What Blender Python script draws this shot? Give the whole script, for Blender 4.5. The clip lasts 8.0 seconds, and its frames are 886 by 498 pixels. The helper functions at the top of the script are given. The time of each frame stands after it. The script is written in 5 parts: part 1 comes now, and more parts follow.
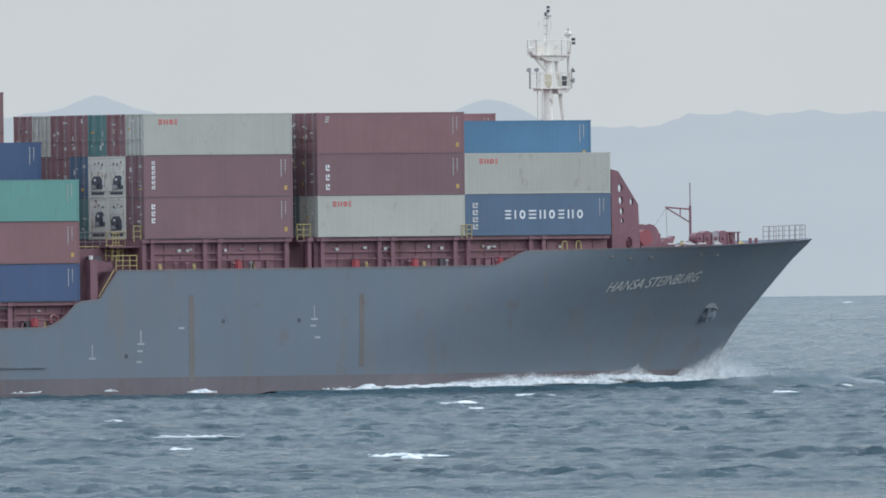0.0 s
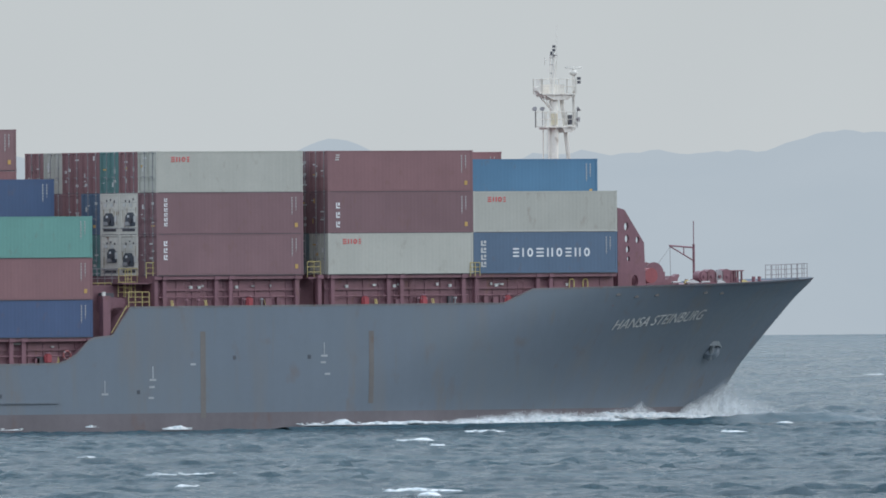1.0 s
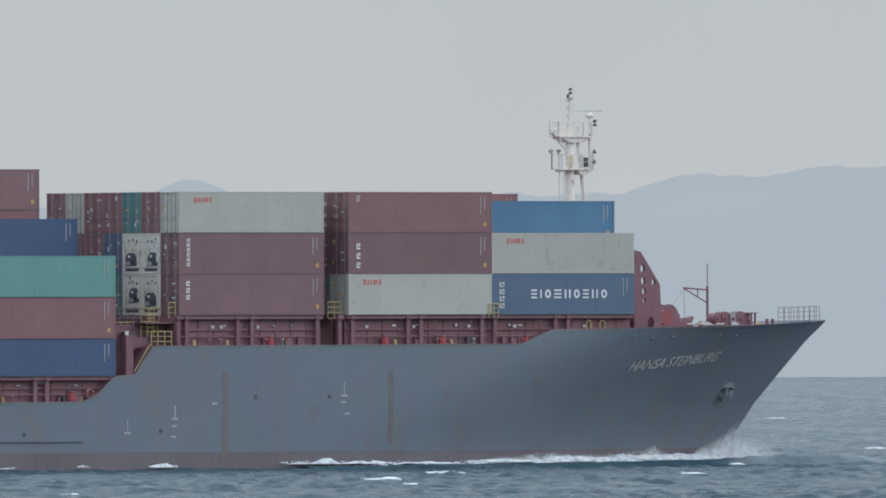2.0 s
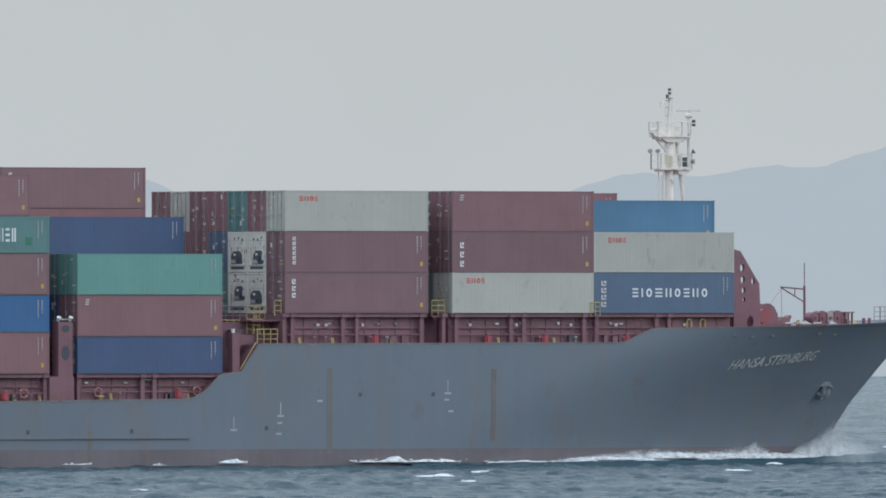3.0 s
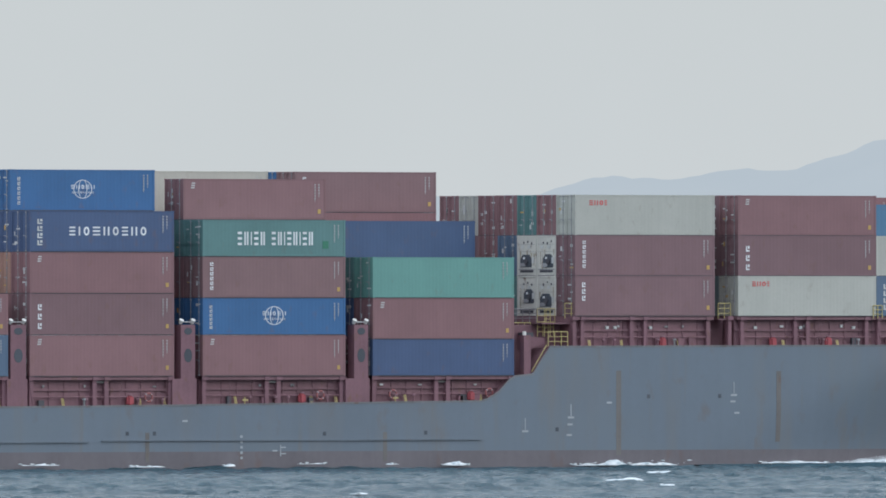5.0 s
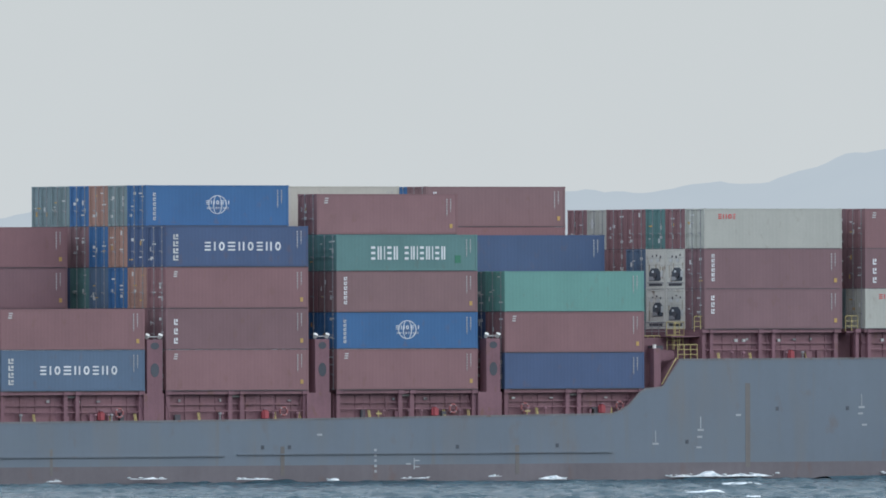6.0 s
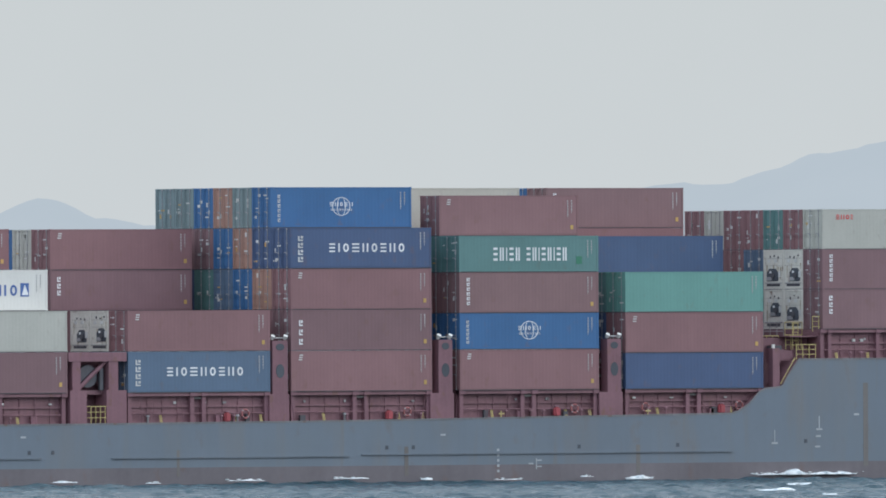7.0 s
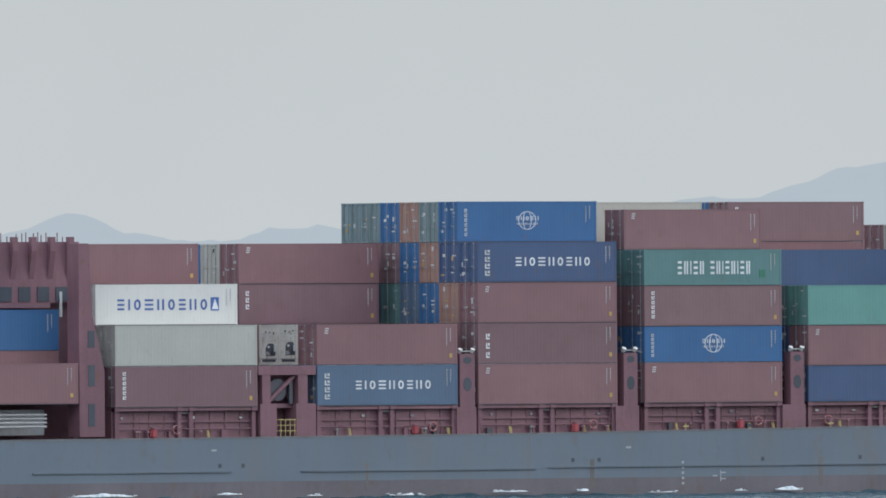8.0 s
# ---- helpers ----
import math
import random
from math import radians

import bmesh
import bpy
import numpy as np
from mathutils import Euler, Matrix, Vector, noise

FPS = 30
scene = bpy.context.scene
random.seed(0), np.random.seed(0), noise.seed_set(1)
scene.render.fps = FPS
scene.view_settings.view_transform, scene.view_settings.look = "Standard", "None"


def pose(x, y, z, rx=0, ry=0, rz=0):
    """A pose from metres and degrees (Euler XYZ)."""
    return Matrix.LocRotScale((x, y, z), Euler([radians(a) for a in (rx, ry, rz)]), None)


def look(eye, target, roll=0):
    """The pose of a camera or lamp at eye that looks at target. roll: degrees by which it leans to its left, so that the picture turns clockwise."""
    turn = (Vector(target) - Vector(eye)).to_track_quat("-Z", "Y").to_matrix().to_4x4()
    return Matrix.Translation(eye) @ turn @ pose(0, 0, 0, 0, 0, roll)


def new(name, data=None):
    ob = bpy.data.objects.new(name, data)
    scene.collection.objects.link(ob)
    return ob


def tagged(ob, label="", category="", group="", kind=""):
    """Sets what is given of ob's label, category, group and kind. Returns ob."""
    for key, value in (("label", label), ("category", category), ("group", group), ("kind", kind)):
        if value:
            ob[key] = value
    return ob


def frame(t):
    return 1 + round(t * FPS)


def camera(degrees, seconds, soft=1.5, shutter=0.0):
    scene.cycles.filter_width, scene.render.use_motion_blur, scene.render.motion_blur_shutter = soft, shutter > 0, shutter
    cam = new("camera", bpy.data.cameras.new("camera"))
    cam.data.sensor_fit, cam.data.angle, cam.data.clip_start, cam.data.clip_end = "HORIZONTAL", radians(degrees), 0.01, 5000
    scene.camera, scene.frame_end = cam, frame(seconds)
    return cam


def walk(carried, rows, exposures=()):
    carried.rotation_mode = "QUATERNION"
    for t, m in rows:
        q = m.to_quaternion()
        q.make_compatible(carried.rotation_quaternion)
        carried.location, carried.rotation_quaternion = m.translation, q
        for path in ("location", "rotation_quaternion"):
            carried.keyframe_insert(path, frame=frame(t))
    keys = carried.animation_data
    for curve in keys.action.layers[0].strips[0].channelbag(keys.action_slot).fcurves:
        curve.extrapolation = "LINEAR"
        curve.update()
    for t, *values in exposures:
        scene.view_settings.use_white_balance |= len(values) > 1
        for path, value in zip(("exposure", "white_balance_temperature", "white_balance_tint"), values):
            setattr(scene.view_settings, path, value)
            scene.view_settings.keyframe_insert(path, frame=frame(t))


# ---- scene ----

from functools import lru_cache

# ---------------- camera: long lens on a passing vessel ----------------
cam = camera(2.387, 8.0, soft=1.75)
EYE_SPEED, EYE_HEIGHT = -11.664, 9.164
AIM = [(0, 32.506, 0.0236, -0.6211), (0.5, 32.8009, 0.1661, -0.6607), (1, 33.0424, 0.1245, -0.4529),
       (1.2, 33.157, 0.1447, -0.39), (2.3, 33.7882, 0.2456, 0.04),
       (2.5, 33.8915, 0.2445, 0.2344), (3, 33.8128, 0.2304, -0.0476), (3.5, 33.9274, 0.2147, -0.09),
       (4, 34.0316, 0.2294, -0.0932), (4.5, 34.1192, 0.2432, 0.0747), (5, 34.1192, 0.2377, -0.0325),
       (5.2, 34.1477, 0.2379, -0.0578), (6.3, 34.3427, 0.2853, -0.25),
       (6.5, 34.4005, 0.2847, -0.2119), (7, 34.5142, 0.2779, -0.3474), (7.5, 34.6944, 0.3318, -0.3452),
       (8, 34.5491, 0.3167, -0.4287)]


def aim(t, pan, tilt, roll):
    a, b = radians(pan), radians(tilt)
    eye = Vector((EYE_SPEED * t, 0, EYE_HEIGHT))
    return look(eye, eye + Vector((math.sin(a) * math.cos(b), math.cos(a) * math.cos(b), math.sin(b))) * 100, roll)


# the clip's own exposure drifts a little
EXPOSURE = [(0, 0.14), (0.5, 0.01), (1, 0.02), (2.5, -0.12), (3.5, 0.08), (4.5, 0.10), (5, 0.13), (6.5, 0.15), (7, 0.15), (8, 0.05)]
walk(cam, [(r[0], aim(*r)) for r in AIM], EXPOSURE)

# ---------------- world: overcast sky, brighter overhead ----------------
world = bpy.data.worlds.new("overcast")
scene.world = world
world.use_nodes = True
wn, wl = world.node_tree.nodes, world.node_tree.links
wn.clear()
w_out = wn.new("ShaderNodeOutputWorld")
w_bg = wn.new("ShaderNodeBackground")
w_sky = wn.new("ShaderNodeTexSky")
w_sky.sky_type, w_sky.sun_disc = 'NISHITA', False
w_sky.sun_elevation, w_sky.sun_rotation = radians(19), radians(123)
w_sky.air_density, w_sky.dust_density = 1.0, 4.0
w_geo = wn.new("ShaderNodeTexCoord")
w_sep = wn.new("ShaderNodeSeparateXYZ")
w_ramp = wn.new("ShaderNodeValToRGB")
w_ramp.color_ramp.elements[0].color = (0.560, 0.600, 0.625, 1)
w_ramp.color_ramp.elements[1].color = (1.32, 1.54, 1.80, 1)
w_ramp.color_ramp.elements[1].position = 1.0
w_mid = w_ramp.color_ramp.elements.new(0.02)
w_mid.color = (0.545, 0.585, 0.600, 1)
w_low = w_ramp.color_ramp.elements.new(0.13)
w_low.color = (0.655, 0.72, 0.775, 1)
w_high = w_ramp.color_ramp.elements.new(0.35)
w_high.color = (1.21, 1.39, 1.60, 1)
w_noise = wn.new("ShaderNodeTexNoise")
w_noise.inputs["Scale"].default_value = 60
w_noise.inputs["Detail"].default_value = 3
w_mapr = wn.new("ShaderNodeMapRange")
w_mapr.inputs["To Min"].default_value, w_mapr.inputs["To Max"].default_value = 0.965, 1.035
w_mul = wn.new("ShaderNodeMix")
w_mul.data_type, w_mul.blend_type = 'RGBA', 'MULTIPLY'
w_mul.inputs["Factor"].default_value = 1.0
w_mix = wn.new("ShaderNodeMix")
w_mix.data_type = 'RGBA'
w_mix.inputs["Factor"].default_value = 0.97
w_scale = wn.new("ShaderNodeVectorMath")
w_scale.operation = 'SCALE'
w_scale.inputs["Scale"].default_value = 0.12
wl.new(w_geo.outputs["Generated"], w_sep.inputs[0])
wl.new(w_sep.outputs["Z"], w_ramp.inputs[0])
wl.new(w_geo.outputs["Generated"], w_noise.inputs["Vector"])
wl.new(w_noise.outputs["Fac"], w_mapr.inputs["Value"])
wl.new(w_ramp.outputs["Color"], w_mul.inputs["A"])
wl.new(w_mapr.outputs["Result"], w_mul.inputs["B"])
wl.new(w_sky.outputs["Color"], w_scale.inputs[0])
wl.new(w_scale.outputs["Vector"], w_mix.inputs["A"])
wl.new(w_mul.outputs["Result"], w_mix.inputs["B"])
wl.new(w_mix.outputs["Result"], w_bg.inputs["Color"])
w_bg.inputs["Strength"].default_value = 1.0
wl.new(w_bg.outputs[0], w_out.inputs[0])

sun_data = bpy.data.lights.new("sun", 'SUN')
sun_data.energy, sun_data.angle, sun_data.color = 0.6, radians(25), (1, 0.97, 0.93)
sun_ob = new("sun", sun_data)
sun_ob.matrix_world = look((460, -300, 190), (0, 0, 0))

# ---------------- materials ----------------
def node_mat(name):
    m = bpy.data.materials.new(name)
    m.use_nodes = True
    n, l = m.node_tree.nodes, m.node_tree.links
    return m, n, l, n["Principled BSDF"]


@lru_cache(None)
def paint(name, rgb, rough=0.55, wear=0.25, rust=0.06, metal=0.0, scale=1.0, stain=0.0):
    """Weathered paint: broad fading, fine grime, vertical streaks and specks of rust."""
    m, n, l, b = node_mat(name)
    tc, oi = n.new("ShaderNodeTexCoord"), n.new("ShaderNodeObjectInfo")
    off = n.new("ShaderNodeVectorMath")
    off.operation = 'MULTIPLY_ADD'
    cmb = n.new("ShaderNodeCombineXYZ")
    for i in range(3):
        l.new(oi.outputs["Random"], cmb.inputs[i])
    l.new(cmb.outputs[0], off.inputs[0])
    off.inputs[1].default_value = (41, 17, 29)
    l.new(tc.outputs["Object"], off.inputs[2])

    def tex(sx, sy, sz, sc, detail):
        mp = n.new("ShaderNodeMapping")
        mp.inputs["Scale"].default_value = (sx, sy, sz)
        l.new(off.outputs[0], mp.inputs["Vector"])
        t = n.new("ShaderNodeTexNoise")
        t.inputs["Scale"].default_value, t.inputs["Detail"].default_value = sc * scale, detail
        l.new(mp.outputs[0], t.inputs["Vector"])
        return t.outputs["Fac"]

    broad, fine, streak, spot = tex(1, 1, 1, 0.35, 4), tex(1, 1, 1, 6, 6), tex(3, 3, 0.16, 1.2, 5), tex(1, 1, 0.6, 1.6, 8)
    add = n.new("ShaderNodeMath")
    add.operation = 'MULTIPLY_ADD'
    l.new(streak, add.inputs[0])
    add.inputs[1].default_value = 0.45
    l.new(broad, add.inputs[2])
    add2 = n.new("ShaderNodeMath")
    add2.operation = 'MULTIPLY_ADD'
    l.new(fine, add2.inputs[0])
    add2.inputs[1].default_value = 0.5
    l.new(add.outputs[0], add2.inputs[2])
    mr = n.new("ShaderNodeMapRange")
    mr.inputs["From Min"].default_value, mr.inputs["From Max"].default_value = 0.6, 1.35
    mr.inputs["To Min"].default_value, mr.inputs["To Max"].default_value = 1 - wear, 1 + wear
    l.new(add2.outputs[0], mr.inputs["Value"])
    tint = n.new("ShaderNodeMapRange")
    tint.inputs["To Min"].default_value, tint.inputs["To Max"].default_value = 0.94, 1.06
    l.new(oi.outputs["Random"], tint.inputs["Value"])
    pr = n.new("ShaderNodeMath")
    pr.operation = 'MULTIPLY'
    l.new(mr.outputs[0], pr.inputs[0])
    l.new(tint.outputs[0], pr.inputs[1])
    col = n.new("ShaderNodeVectorMath")
    col.operation = 'SCALE'
    col.inputs[0].default_value = rgb
    l.new(pr.outputs[0], col.inputs["Scale"])
    rr = n.new("ShaderNodeMapRange")
    rr.inputs["From Min"].default_value, rr.inputs["From Max"].default_value = 0.60, 0.74
    rr.inputs["To Max"].default_value = rust * 4
    rr.clamp = True
    l.new(spot, rr.inputs["Value"])
    mx = n.new("ShaderNodeMix")
    mx.data_type = 'RGBA'
    l.new(rr.outputs[0], mx.inputs["Factor"])
    l.new(col.outputs[0], mx.inputs["A"])
    mx.inputs["B"].default_value = (0.17, 0.09, 0.055, 1)
    worn = mx.outputs["Result"]
    if stain:
        # broad brownish run-off stains, faded patches of repainting, thin rusty runs
        for size, near, far, rgba in (((1.1, 1.1, 0.16), 0.52, 0.74, (0.190, 0.178, 0.168, 1)), ((0.35, 0.35, 0.8), 0.48, 0.66, (0.156, 0.188, 0.218, 1)),
                                      ((2.4, 2.4, 0.22), 0.62, 0.80, (0.205, 0.158, 0.120, 1))):
            run = n.new("ShaderNodeMapRange")
            run.inputs["From Min"].default_value, run.inputs["From Max"].default_value = near, far
            run.inputs["To Max"].default_value = stain
            l.new(tex(*size, 1.0, 6), run.inputs["Value"])
            over = n.new("ShaderNodeMix")
            over.data_type = 'RGBA'
            l.new(run.outputs[0], over.inputs["Factor"])
            l.new(worn, over.inputs["A"])
            over.inputs["B"].default_value = rgba
            worn = over.outputs["Result"]
    l.new(worn, b.inputs["Base Color"])
    ro = n.new("ShaderNodeMapRange")
    ro.inputs["To Min"].default_value, ro.inputs["To Max"].default_value = rough - 0.12, rough + 0.18
    l.new(fine, ro.inputs["Value"])
    l.new(ro.outputs[0], b.inputs["Roughness"])
    b.inputs["Metallic"].default_value = metal
    b.inputs["Specular IOR Level"].default_value = 0.35
    bp = n.new("ShaderNodeBump")
    bp.inputs["Strength"].default_value, bp.inputs["Distance"].default_value = 0.15, 0.02
    l.new(spot, bp.inputs["Height"])
    l.new(bp.outputs[0], b.inputs["Normal"])
    return m


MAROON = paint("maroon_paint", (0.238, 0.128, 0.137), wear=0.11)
MAROON_D = paint("dark_maroon_paint", (0.208, 0.122, 0.134), wear=0.11)
BROWN = paint("brown_paint", (0.218, 0.130, 0.136), wear=0.11)
NAVY = paint("navy_paint", (0.064, 0.100, 0.192), wear=0.11)
STEEL_BLUE = paint("steel_blue_paint", (0.098, 0.148, 0.222), wear=0.11)
BLUE = paint("blue_paint", (0.046, 0.134, 0.290), wear=0.11)
SKY_BLUE = paint("light_blue_paint", (0.076, 0.175, 0.285), wear=0.11)
GREEN = paint("sea_green_paint", (0.134, 0.300, 0.268), wear=0.11)
TEAL = paint("teal_paint", (0.108, 0.215, 0.212), wear=0.11)
GREY_WHITE = paint("grey_white_paint", (0.435, 0.430, 0.388), wear=0.09, rust=0.06)
WARM_GREY = paint("warm_grey_paint", (0.445, 0.422, 0.370), wear=0.09, rust=0.06)
WHITE = paint("white_paint", (0.700, 0.685, 0.650), wear=0.06, rust=0.02)
REEFER = paint("reefer_white_paint", (0.600, 0.580, 0.525), wear=0.20, rust=0.20)
ORANGE_BROWN = paint("orange_brown_paint", (0.320, 0.190, 0.155))
GREY_GREEN = paint("grey_green_paint", (0.175, 0.230, 0.240))
ROD = paint("galvanised_steel", (0.30, 0.30, 0.31), rough=0.5, wear=0.2)
MARK = paint("white_lettering", (0.72, 0.73, 0.74), wear=0.10, rust=0.02)
CODE = paint("faint_code_paint", (0.42, 0.41, 0.41), wear=0.25, rust=0.05)
HULL_MARK = paint("worn_hull_mark", (0.36, 0.38, 0.40), wear=0.25, rust=0.05)
MARK_GREY = paint("worn_lettering", (0.55, 0.55, 0.54), wear=0.2, rust=0.05)
RED_MARK = paint("red_lettering", (0.62, 0.05, 0.06), wear=0.12, rust=0.02)
BLUE_MARK = paint("blue_lettering", (0.07, 0.13, 0.34), wear=0.10, rust=0.02)
YELLOW = paint("yellow_paint", (0.50, 0.41, 0.18), wear=0.2)
SIGN_YELLOW = paint("yellow_sticker", (0.50, 0.32, 0.11), wear=0.15, rust=0.03)
HULL = paint("grey_blue_hull_paint", (0.148, 0.180, 0.218), rough=0.55, wear=0.08, rust=0.09, scale=0.4, stain=0.50)
BOOT = paint("red_antifouling", (0.164, 0.147, 0.160), rough=0.7, wear=0.2, rust=0.1, scale=0.5)
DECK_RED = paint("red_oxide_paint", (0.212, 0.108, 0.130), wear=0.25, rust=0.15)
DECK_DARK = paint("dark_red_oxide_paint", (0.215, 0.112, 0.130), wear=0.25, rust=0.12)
BRIGHT_RED = paint("signal_red_paint", (0.370, 0.075, 0.088), wear=0.15, rust=0.06)
MAST_WHITE = paint("mast_white_paint", (0.75, 0.71, 0.65), wear=0.18, rust=0.16)
RUST = paint("rust_streak", (0.168, 0.156, 0.150), rough=0.8, wear=0.2, rust=0.08)
# BLACK is the hazy blue-black shade of openings, painted onto plates
BLACK = paint("opening_shade", (0.072, 0.082, 0.100), rough=0.6)
DARK_STEEL = paint("dark_steel", (0.095, 0.095, 0.110), rough=0.5, metal=0.3)
MIDGREY = paint("grey_rail_paint", (0.26, 0.25, 0.26))


def sea_material(name="sea_water", relief=0.75):
    m, n, l, b = node_mat(name)
    tc = n.new("ShaderNodeTexCoord")
    b.inputs["Base Color"].default_value = (0.018, 0.052, 0.062, 1)
    b.inputs["IOR"].default_value = 1.333
    b.inputs["Roughness"].default_value = 0.22
    mp = n.new("ShaderNodeMapping")
    mp.inputs["Scale"].default_value = (1.0, 1.0, 1.0)
    l.new(tc.outputs["Object"], mp.inputs["Vector"])
    a = n.new("ShaderNodeTexNoise")
    a.inputs["Scale"].default_value, a.inputs["Detail"].default_value = 1.5, 8
    a.inputs["Roughness"].default_value = 0.68
    l.new(mp.outputs[0], a.inputs["Vector"])
    slick = n.new("ShaderNodeTexNoise")
    slick.inputs["Scale"].default_value, slick.inputs["Detail"].default_value = 0.09, 5
    l.new(tc.outputs["Object"], slick.inputs["Vector"])
    rg = n.new("ShaderNodeMapRange")
    rg.inputs["From Min"].default_value, rg.inputs["From Max"].default_value = 0.35, 0.65
    rg.inputs["To Min"].default_value, rg.inputs["To Max"].default_value = 0.12, 0.36
    l.new(slick.outputs["Fac"], rg.inputs["Value"])
    l.new(rg.outputs[0], b.inputs["Roughness"])
    bp = n.new("ShaderNodeBump")
    bp.inputs["Strength"].default_value, bp.inputs["Distance"].default_value = 1.0, relief
    rip = n.new("ShaderNodeTexNoise")
    rip.inputs["Scale"].default_value, rip.inputs["Detail"].default_value = 0.6, 3
    l.new(tc.outputs["Object"], rip.inputs["Vector"])
    chop = n.new("ShaderNodeMath")
    chop.operation = 'MULTIPLY_ADD'
    chop.inputs[1].default_value = 1.3
    l.new(rip.outputs["Fac"], chop.inputs[0])
    l.new(a.outputs["Fac"], chop.inputs[2])
    l.new(chop.outputs[0], bp.inputs["Height"])
    l.new(bp.outputs[0], b.inputs["Normal"])
    big = n.new("ShaderNodeTexNoise")
    big.inputs["Scale"].default_value, big.inputs["Detail"].default_value = 0.03, 3
    l.new(tc.outputs["Object"], big.inputs["Vector"])
    cr = n.new("ShaderNodeValToRGB")
    cr.color_ramp.elements[0].color, cr.color_ramp.elements[0].position = (0.025, 0.071, 0.096, 1), 0.35
    cr.color_ramp.elements[1].color, cr.color_ramp.elements[1].position = (0.042, 0.100, 0.129, 1), 0.7
    l.new(big.outputs["Fac"], cr.inputs[0])
    l.new(cr.outputs[0], b.inputs["Base Color"])
    return m


def foam_material():
    m, n, l, b = node_mat("sea_foam")
    tc = n.new("ShaderNodeTexCoord")
    t = n.new("ShaderNodeTexNoise")
    t.inputs["Scale"].default_value, t.inputs["Detail"].default_value = 3.0, 6
    l.new(tc.outputs["Object"], t.inputs["Vector"])
    cr = n.new("ShaderNodeValToRGB")
    cr.color_ramp.elements[0].color, cr.color_ramp.elements[0].position = (0.42, 0.50, 0.54, 1), 0.30
    cr.color_ramp.elements[1].color, cr.color_ramp.elements[1].position = (0.78, 0.80, 0.81, 1), 0.58
    l.new(t.outputs["Fac"], cr.inputs[0])
    l.new(cr.outputs[0], b.inputs["Base Color"])
    b.inputs["Roughness"].default_value = 0.9
    bp = n.new("ShaderNodeBump")
    bp.inputs["Strength"].default_value, bp.inputs["Distance"].default_value = 0.8, 0.15
    l.new(t.outputs["Fac"], bp.inputs["Height"])
    l.new(bp.outputs[0], b.inputs["Normal"])
    return m


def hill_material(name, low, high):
    """A far-off wooded ridge: its pale blue haze is put into a colour that glows unlit."""
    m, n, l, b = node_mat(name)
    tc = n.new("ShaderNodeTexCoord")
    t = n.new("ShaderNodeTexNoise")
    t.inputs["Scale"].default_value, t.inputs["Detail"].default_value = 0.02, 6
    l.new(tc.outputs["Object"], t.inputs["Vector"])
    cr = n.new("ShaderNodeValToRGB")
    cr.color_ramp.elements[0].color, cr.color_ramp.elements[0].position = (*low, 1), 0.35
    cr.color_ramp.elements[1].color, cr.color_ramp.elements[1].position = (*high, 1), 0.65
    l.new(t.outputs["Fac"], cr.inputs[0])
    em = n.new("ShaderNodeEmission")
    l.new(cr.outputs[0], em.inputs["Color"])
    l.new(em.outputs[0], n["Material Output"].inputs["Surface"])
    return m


def spray_material():
    """Airborne spray: foam broken up into drops, with gaps between."""
    m, n, l, b = node_mat("sea_spray")
    tc = n.new("ShaderNodeTexCoord")
    t = n.new("ShaderNodeTexNoise")
    t.inputs["Scale"].default_value, t.inputs["Detail"].default_value, t.inputs["Roughness"].default_value = 1.4, 9, 0.72
    l.new(tc.outputs["Object"], t.inputs["Vector"])
    mr = n.new("ShaderNodeMapRange")
    mr.inputs["From Min"].default_value, mr.inputs["From Max"].default_value = 0.40, 0.68
    mr.inputs["To Min"].default_value, mr.inputs["To Max"].default_value = 0.34, 0.97
    l.new(t.outputs["Fac"], mr.inputs["Value"])
    dif, trl, tra = n.new("ShaderNodeBsdfDiffuse"), n.new("ShaderNodeBsdfTranslucent"), n.new("ShaderNodeBsdfTransparent")
    for q in (dif, trl):
        q.inputs["Color"].default_value = (0.89, 0.92, 0.94, 1)
    half, veil = n.new("ShaderNodeMixShader"), n.new("ShaderNodeMixShader")
    l.new(dif.outputs[0], half.inputs[1])
    l.new(trl.outputs[0], half.inputs[2])
    den, thin = n.new("ShaderNodeAttribute"), n.new("ShaderNodeMath")
    den.attribute_name, thin.operation = "veil", 'MULTIPLY'
    l.new(mr.outputs[0], thin.inputs[0])
    l.new(den.outputs["Fac"], thin.inputs[1])
    l.new(thin.outputs[0], veil.inputs["Fac"])
    l.new(tra.outputs[0], veil.inputs[1])
    l.new(half.outputs[0], veil.inputs[2])
    l.new(veil.outputs[0], n["Material Output"].inputs["Surface"])
    n.remove(b)
    return m


SEA, FOAM, MIST = sea_material(), foam_material(), spray_material()
SMOOTH_SEA = sea_material("smooth_sea_water", 0.12)

# ---------------- mesh helpers ----------------
def part(name, bm, material, parent=None, label="", at=None):
    me = bpy.data.meshes.new(name)
    bm.normal_update()
    bm.to_mesh(me)
    bm.free()
    return part_mesh(name, me, material, parent, label, at)


def part_mesh(name, me, material, parent=None, label="", at=None):
    """A mesh object under its thing; the mesh may be shared, the paint sits on the object."""
    if not me.materials:
        me.materials.append(material)
    ob = new(name, me)
    ob.material_slots[0].link = 'OBJECT'
    ob.material_slots[0].material = material
    if parent:
        ob.parent = parent
    if at is not None:
        ob.matrix_basis = at if isinstance(at, Matrix) else Matrix.Translation(at)
    if label:
        tagged(ob, label)
    return ob


